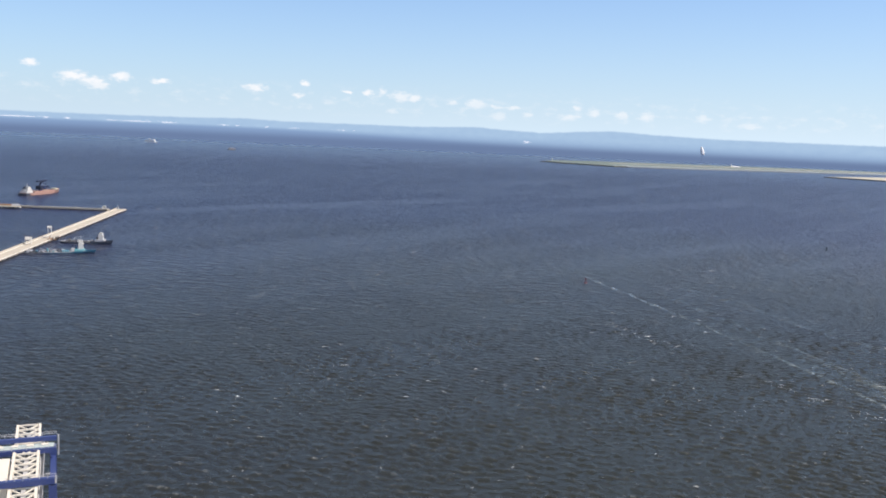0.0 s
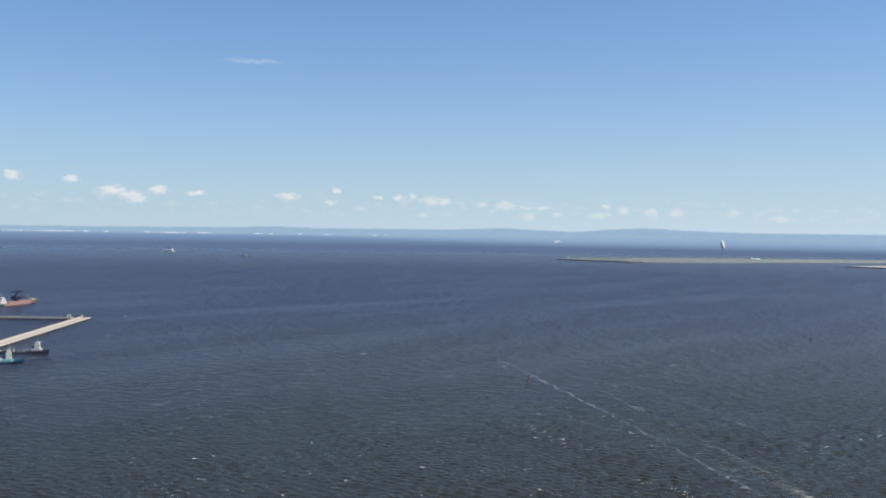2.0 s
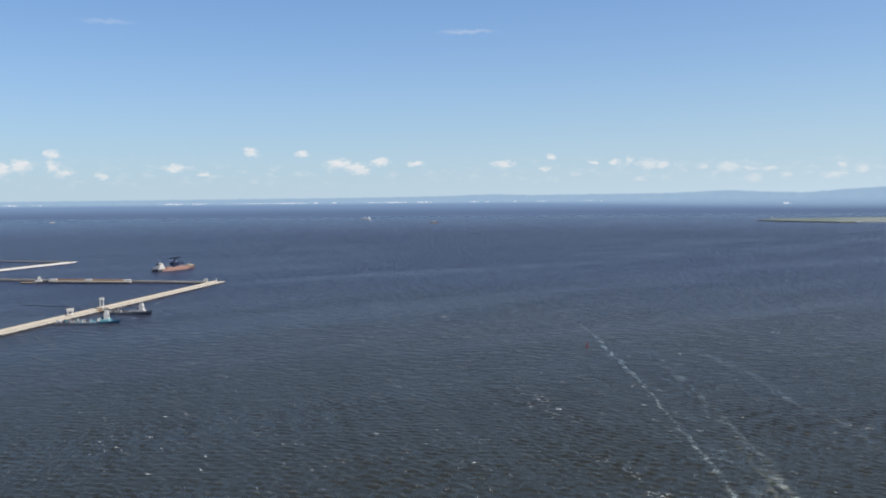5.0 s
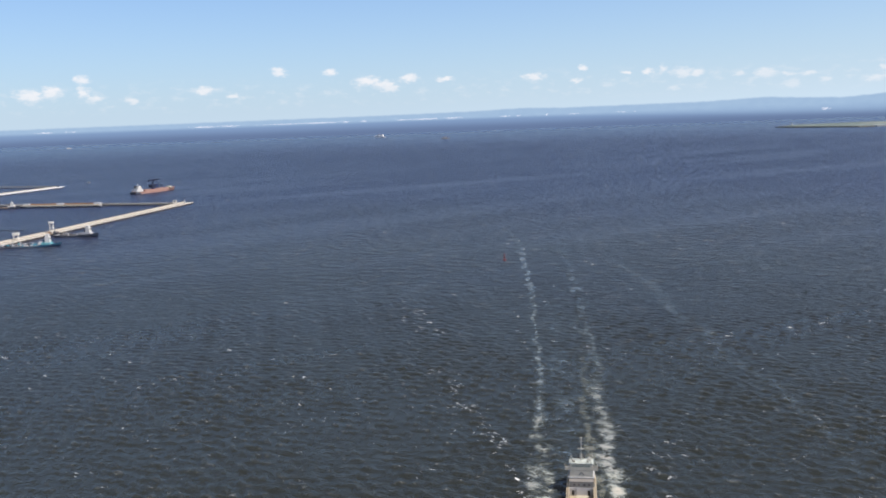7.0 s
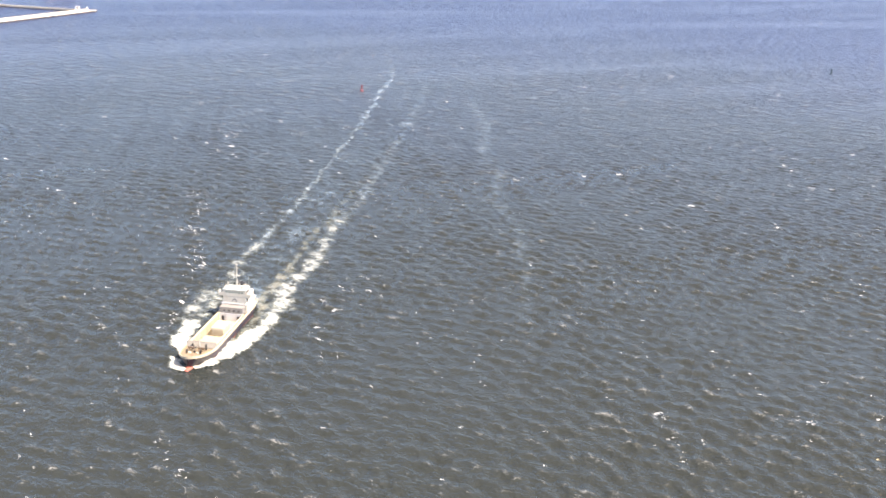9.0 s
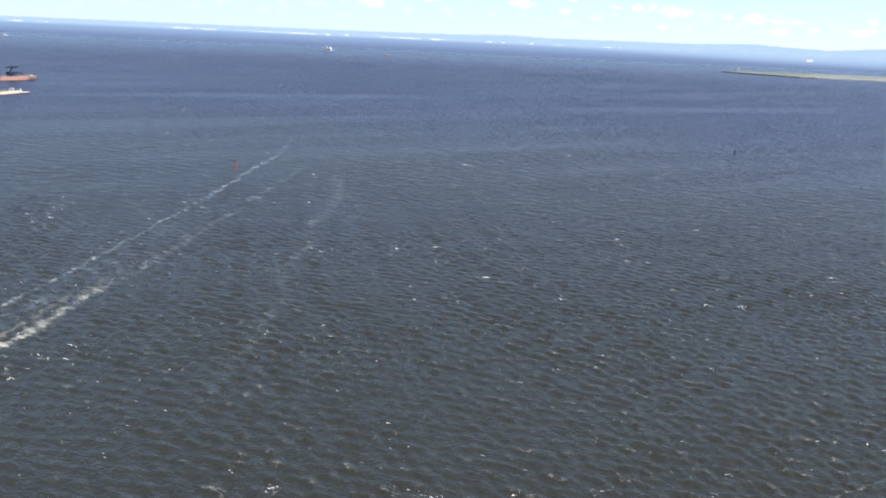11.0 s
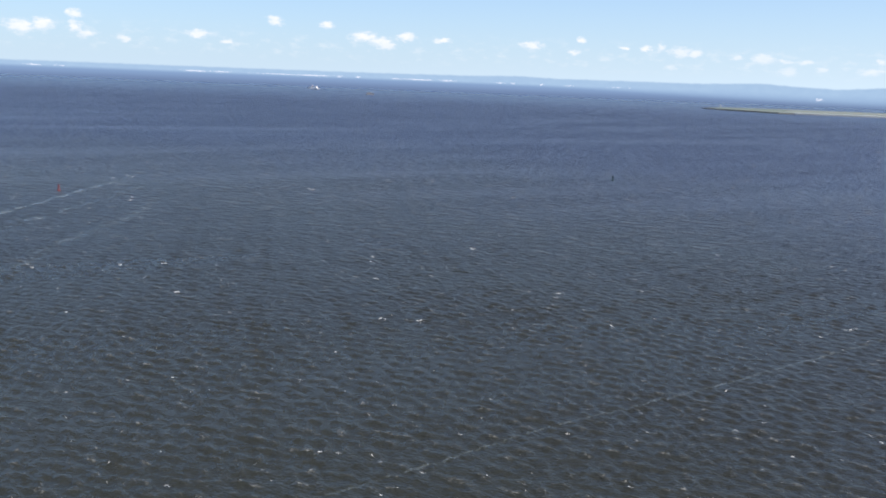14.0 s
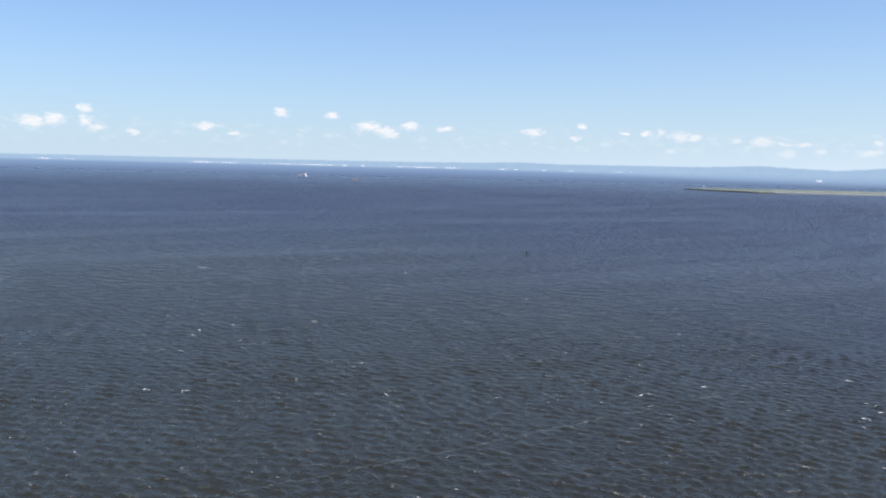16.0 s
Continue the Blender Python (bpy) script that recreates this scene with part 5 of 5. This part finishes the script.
# ---- quay crane near the flight line ----
def quay_crane():
    quay = thing("quay", 0, 0, 0, 0, "concrete quay under a crane", "quay")
    slab("quay_deck", [(-470, 95), (-330, 95), (-336, 172), (-476, 180)], 2.1, 4.6, quay)
    ob = thing("ship_unloader_crane", -339.5, 184.0, 2.1, 8, "royal blue quay crane with a white lattice boom", "crane")
    # local x to the right along the quay, y away over the water
    w, top = 24.0, 27.2
    for x in (-2.0, -w):
        for y in (-0.2, -26.0):
            part("leg", beams(((x, y, 0), (x, y, top - 1.2), 1.5, 1.5)), "blue", ob, "royal blue box leg")
        part("side_girder", beams(((x, -0.9, top - 4.5), (x, -25.3, top - 4.5), 1.2, 1.6)), "blue", ob)
    for y, wide, z, high in ((0.8, 1.0, top + 0.2, 1.0), (-3.0, 1.0, top - 1.5, 1.1), (-26.0, 1.5, top - 0.2, 1.3)):
        part("cross_girder", beams(((-1.2, y, z), (-w - 1, y, z), wide, high)), "blue", ob, "royal blue cross girder")
    part("walkway", boxes((-w, -1.8, -2.5, 0.3, top - 0.95, top - 0.8)), "mint", ob, "pale green walkway between girders")
    for i in range(6):
        part("machine_box", boxes((-4.6 - i * 3.3, -3.0 - i * 3.3, -1.6, -0.7, top - 0.8, top - 0.35), bevel=0.05), "boomwhite", ob)
    part("girder_flange", boxes((-w, -1.1, -25.5, -25.1, top - 0.95, top - 0.8), (-1.5, -1.1, -26.8, -25.1, top - 0.7, top + 0.45)), "lgrey", ob, "pale lower flange")
    for y, z in ((1.25, top + 0.7), (-3.5, top - 0.95), (-26.7, top + 0.45)):
        part("handrail", rail(bmesh.new(), [(-w, y, z), (-1.3, y, z)], 1.0, 0.05, 1.6), "lgrey", ob, "pale grey handrail")
    part("ladder", beams(((-0.8, 0.6, top - 4), (-0.8, 0.6, top + 0.9), 0.35, 0.7)), "lgrey", ob, "grey caged ladder")
    # boom
    y0, y1, x0, x1, zb, h = 17.0, -44.0, -10.4, -5.2, top - 3.4, 2.0
    n = 17
    boom_ob = part("boom_floor", boxes((x0 + 2.1, x1 - 2.1, y1, y0 - 0.5, zb - 0.1, zb + 0.05)), "lgrey", ob, "grey trolley track")
    for x in (x0, x1):
        part("boom_chord", beams(((x, y1, zb + h), (x, y0, zb + h), 0.6, 0.6)), "boomwhite", boom_ob, "white boom chord")
        part("boom_chord", beams(((x, y1, zb), (x, y0, zb), 0.5, 0.5)), "boomwhite", boom_ob, "white boom chord")
    for i in range(n + 1):
        y = y1 + (y0 - y1) * i / n
        part("boom_tie", beams(((x0, y, zb + h), (x1, y, zb + h), 0.34, 0.36)), "boomwhite", boom_ob)
        if i < n:
            yn = y1 + (y0 - y1) * (i + 1) / n
            for x in (x0, x1):
                part("boom_diagonal", beams(((x, yn, zb + h), ((x0 + x1) / 2, y, zb + h), 0.3, 0.3)), "boomwhite", boom_ob)
                part("boom_web", beams(((x, y, zb), (x, yn, zb + h), 0.25, 0.25)), "boomwhite", boom_ob)
    part("trolley_cabin", boxes((-21.5, -11.2, -20.5, -6.5, top - 6.0, top - 1.4), bevel=0.15), "boomwhite", ob, "white machinery house")
    part("boom_walkway", boxes((-4.8, -4.0, -30, 10.0, zb + 0.4, zb + 0.5), (-4.0, -3.9, -30, 10, zb + 0.5, zb + 1.5)), "lgrey", ob, "grey side walkway")


quay_crane()


# ---- runway island ----
def island():
    ob = thing("reclaimed_island", 0, 0, 0, 0, "long flat reclaimed island with dry grass and pale runways", "island", kind="structure")
    outline = [(1085, 3560), (1120, 3420), (1210, 3300), (1260, 3205), (1560, 3235), (1830, 3290), (2230, 3350), (2700, 3430), (3300, 3560),
               (3300, 3800), (2600, 3900), (2000, 3900), (1500, 3830), (1210, 3745)]
    slab("seawall", outline, 2.4, 4.2, ob, "rock", "stone seawall")
    cx, cy = 2000, 3550
    slab("grassland", [(cx + (x - cx) * 0.985, cy + (y - cy) * 0.94) for x, y in outline], 4.2, 1.9, ob, "grass", "dry grassland")
    slab("runway", [(1420, 3560), (3200, 3640), (3200, 3700), (1420, 3620)], 4.35, 0.2, ob, "asphalt", "pale runway")
    slab("perimeter_road", [(1300, 3300), (3100, 3570), (3100, 3600), (1300, 3330)], 4.32, 0.15, ob, "shore", "pale perimeter road")
    slab("shore_strip", [(1320, 3205), (1555, 3226), (1830, 3280), (2230, 3340), (2700, 3420), (3290, 3548), (3290, 3570), (2700, 3446), (2230, 3366), (1830, 3306), (1555, 3252), (1320, 3231)], 4.5, 5.6, ob, "shore", "pale strip along the seawall")
    near = thing("sandy_spit", 0, 0, 0, 0, "low sandy spit of reclaimed land", "island", kind="structure")
    shape = [(1985, 2900), (2060, 2760), (2200, 2590), (2900, 2700), (2900, 3060), (2400, 3050)]
    slab("spit_bank", shape, 2.6, 4.0, near, "rock")
    slab("spit_top", [(2450 + (x - 2450) * 0.97, 2850 + (y - 2850) * 0.93) for x, y in shape], 4.2, 1.6, near, "sand", "bare sand")
    slab("spit_grass", [(2230, 2850), (2880, 2880), (2880, 3020), (2380, 3010)], 4.5, 0.6, near, "grass")
    mark = thing("light_beacon", 1190, 3690, 3.2, 0, "small white light tower on the island's tip", "beacon")
    part("tower", rods(((0, 0, 0), (0, 0, 9), 3, 2), sides=12), "white", mark)
    part("lantern", rods(((0, 0, 9), (0, 0, 12), 2), sides=12), "white", mark)


island()


def airliner(x, y, z, turn, s):
    ob = thing("airliner", x, y, z, turn, "white airliner on the island's runway", "aircraft")
    bm = bmesh.new()
    loft(bm, [[(r * s * math.cos(a), yy * s, (4.6 + r * math.sin(a) + lift) * s) for a in [2 * math.pi * i / 12 for i in range(12)]]
              for yy, r, lift in ((-32, .3, -.4), (-30, 1.4, -.2), (-26, 2.7, 0), (15, 2.8, 0), (25, 1.8, .7), (33, .4, 1.6))], closed=True)
    part("fuselage", bm, "bright", ob, "white fuselage", smooth=True)
    for sx in (-1, 1):
        bm = bmesh.new()
        loft(bm, [[(sx * xx * s, yy * s, zz * s) for xx, yy, zz in ((2, -6, 3.6), (2, 4, 3.6), (2, 4, 4.2), (2, -6, 4.3))],
                  [(sx * xx * s, yy * s, zz * s) for xx, yy, zz in ((28, 9, 5.2), (28, 12, 5.2), (28, 12, 5.4), (28, 9, 5.4))]], closed=True)
        part("wing", bm, "lgrey", ob)
        part("engine", rods(((sx * 9 * s, -6 * s, 2.4 * s), (sx * 9 * s, -0.5 * s, 2.4 * s), 1.5 * s, 1.1 * s), sides=12), "white", ob)
        part("main_gear", rods(((sx * 4 * s, 2 * s, 3.8 * s), (sx * 4 * s, 2 * s, 0), 0.5 * s)), "grey", ob)
    bm = bmesh.new()
    loft(bm, [[(-.3 * s, 22 * s, 6 * s), (.3 * s, 22 * s, 6 * s), (.3 * s, 32 * s, 6.4 * s), (-.3 * s, 32 * s, 6.4 * s)],
              [(-.2 * s, 30 * s, 16 * s), (.2 * s, 30 * s, 16 * s), (.2 * s, 35 * s, 16 * s), (-.2 * s, 35 * s, 16 * s)]], closed=True)
    part("tail_fin", bm, "white", ob)
    part("nose_gear", rods(((0, -24 * s, 2.5 * s), (0, -24 * s, 0), 0.4 * s)), "grey", ob)


airliner(2080, 3640, 4.35, 92, 0.75)


def vent_tower():
    ob = thing("vent_tower", TOWER[0], TOWER[1], 0, 38, "slanted white sail-shaped ventilation tower standing in the bay", "tower")
    # sea-coloured pole made up to carry the tower, which stands nearer than in truth
    part("support_pole", rods(((0, 0, -3), (0, 0, TOWER[2] + 4), 0.8, 0.8), sides=12), "sea_pole", ob, "thin sea-coloured pole added under the tower")
    bm = bmesh.new()
    rings = []
    for i in range(13):
        f = i / 12
        z = TOWER[2] + 36 * f
        r = 23 * (1 - 0.35 * f ** 3) * (0.75 + 0.5 * f * (1 - f))
        rings.append([(8 - 17 * f ** 0.8 + r * math.cos(a), 0.45 * r * math.sin(a), z - 7 * f * math.cos(a)) for a in [2 * math.pi * q / 20 for q in range(20)]])
    loft(bm, rings, closed=True)
    part("sail_tower", bm, "bright", ob, "bright white curved tower", smooth=True)


TOWER = (2260, 4238, 48)
vent_tower()
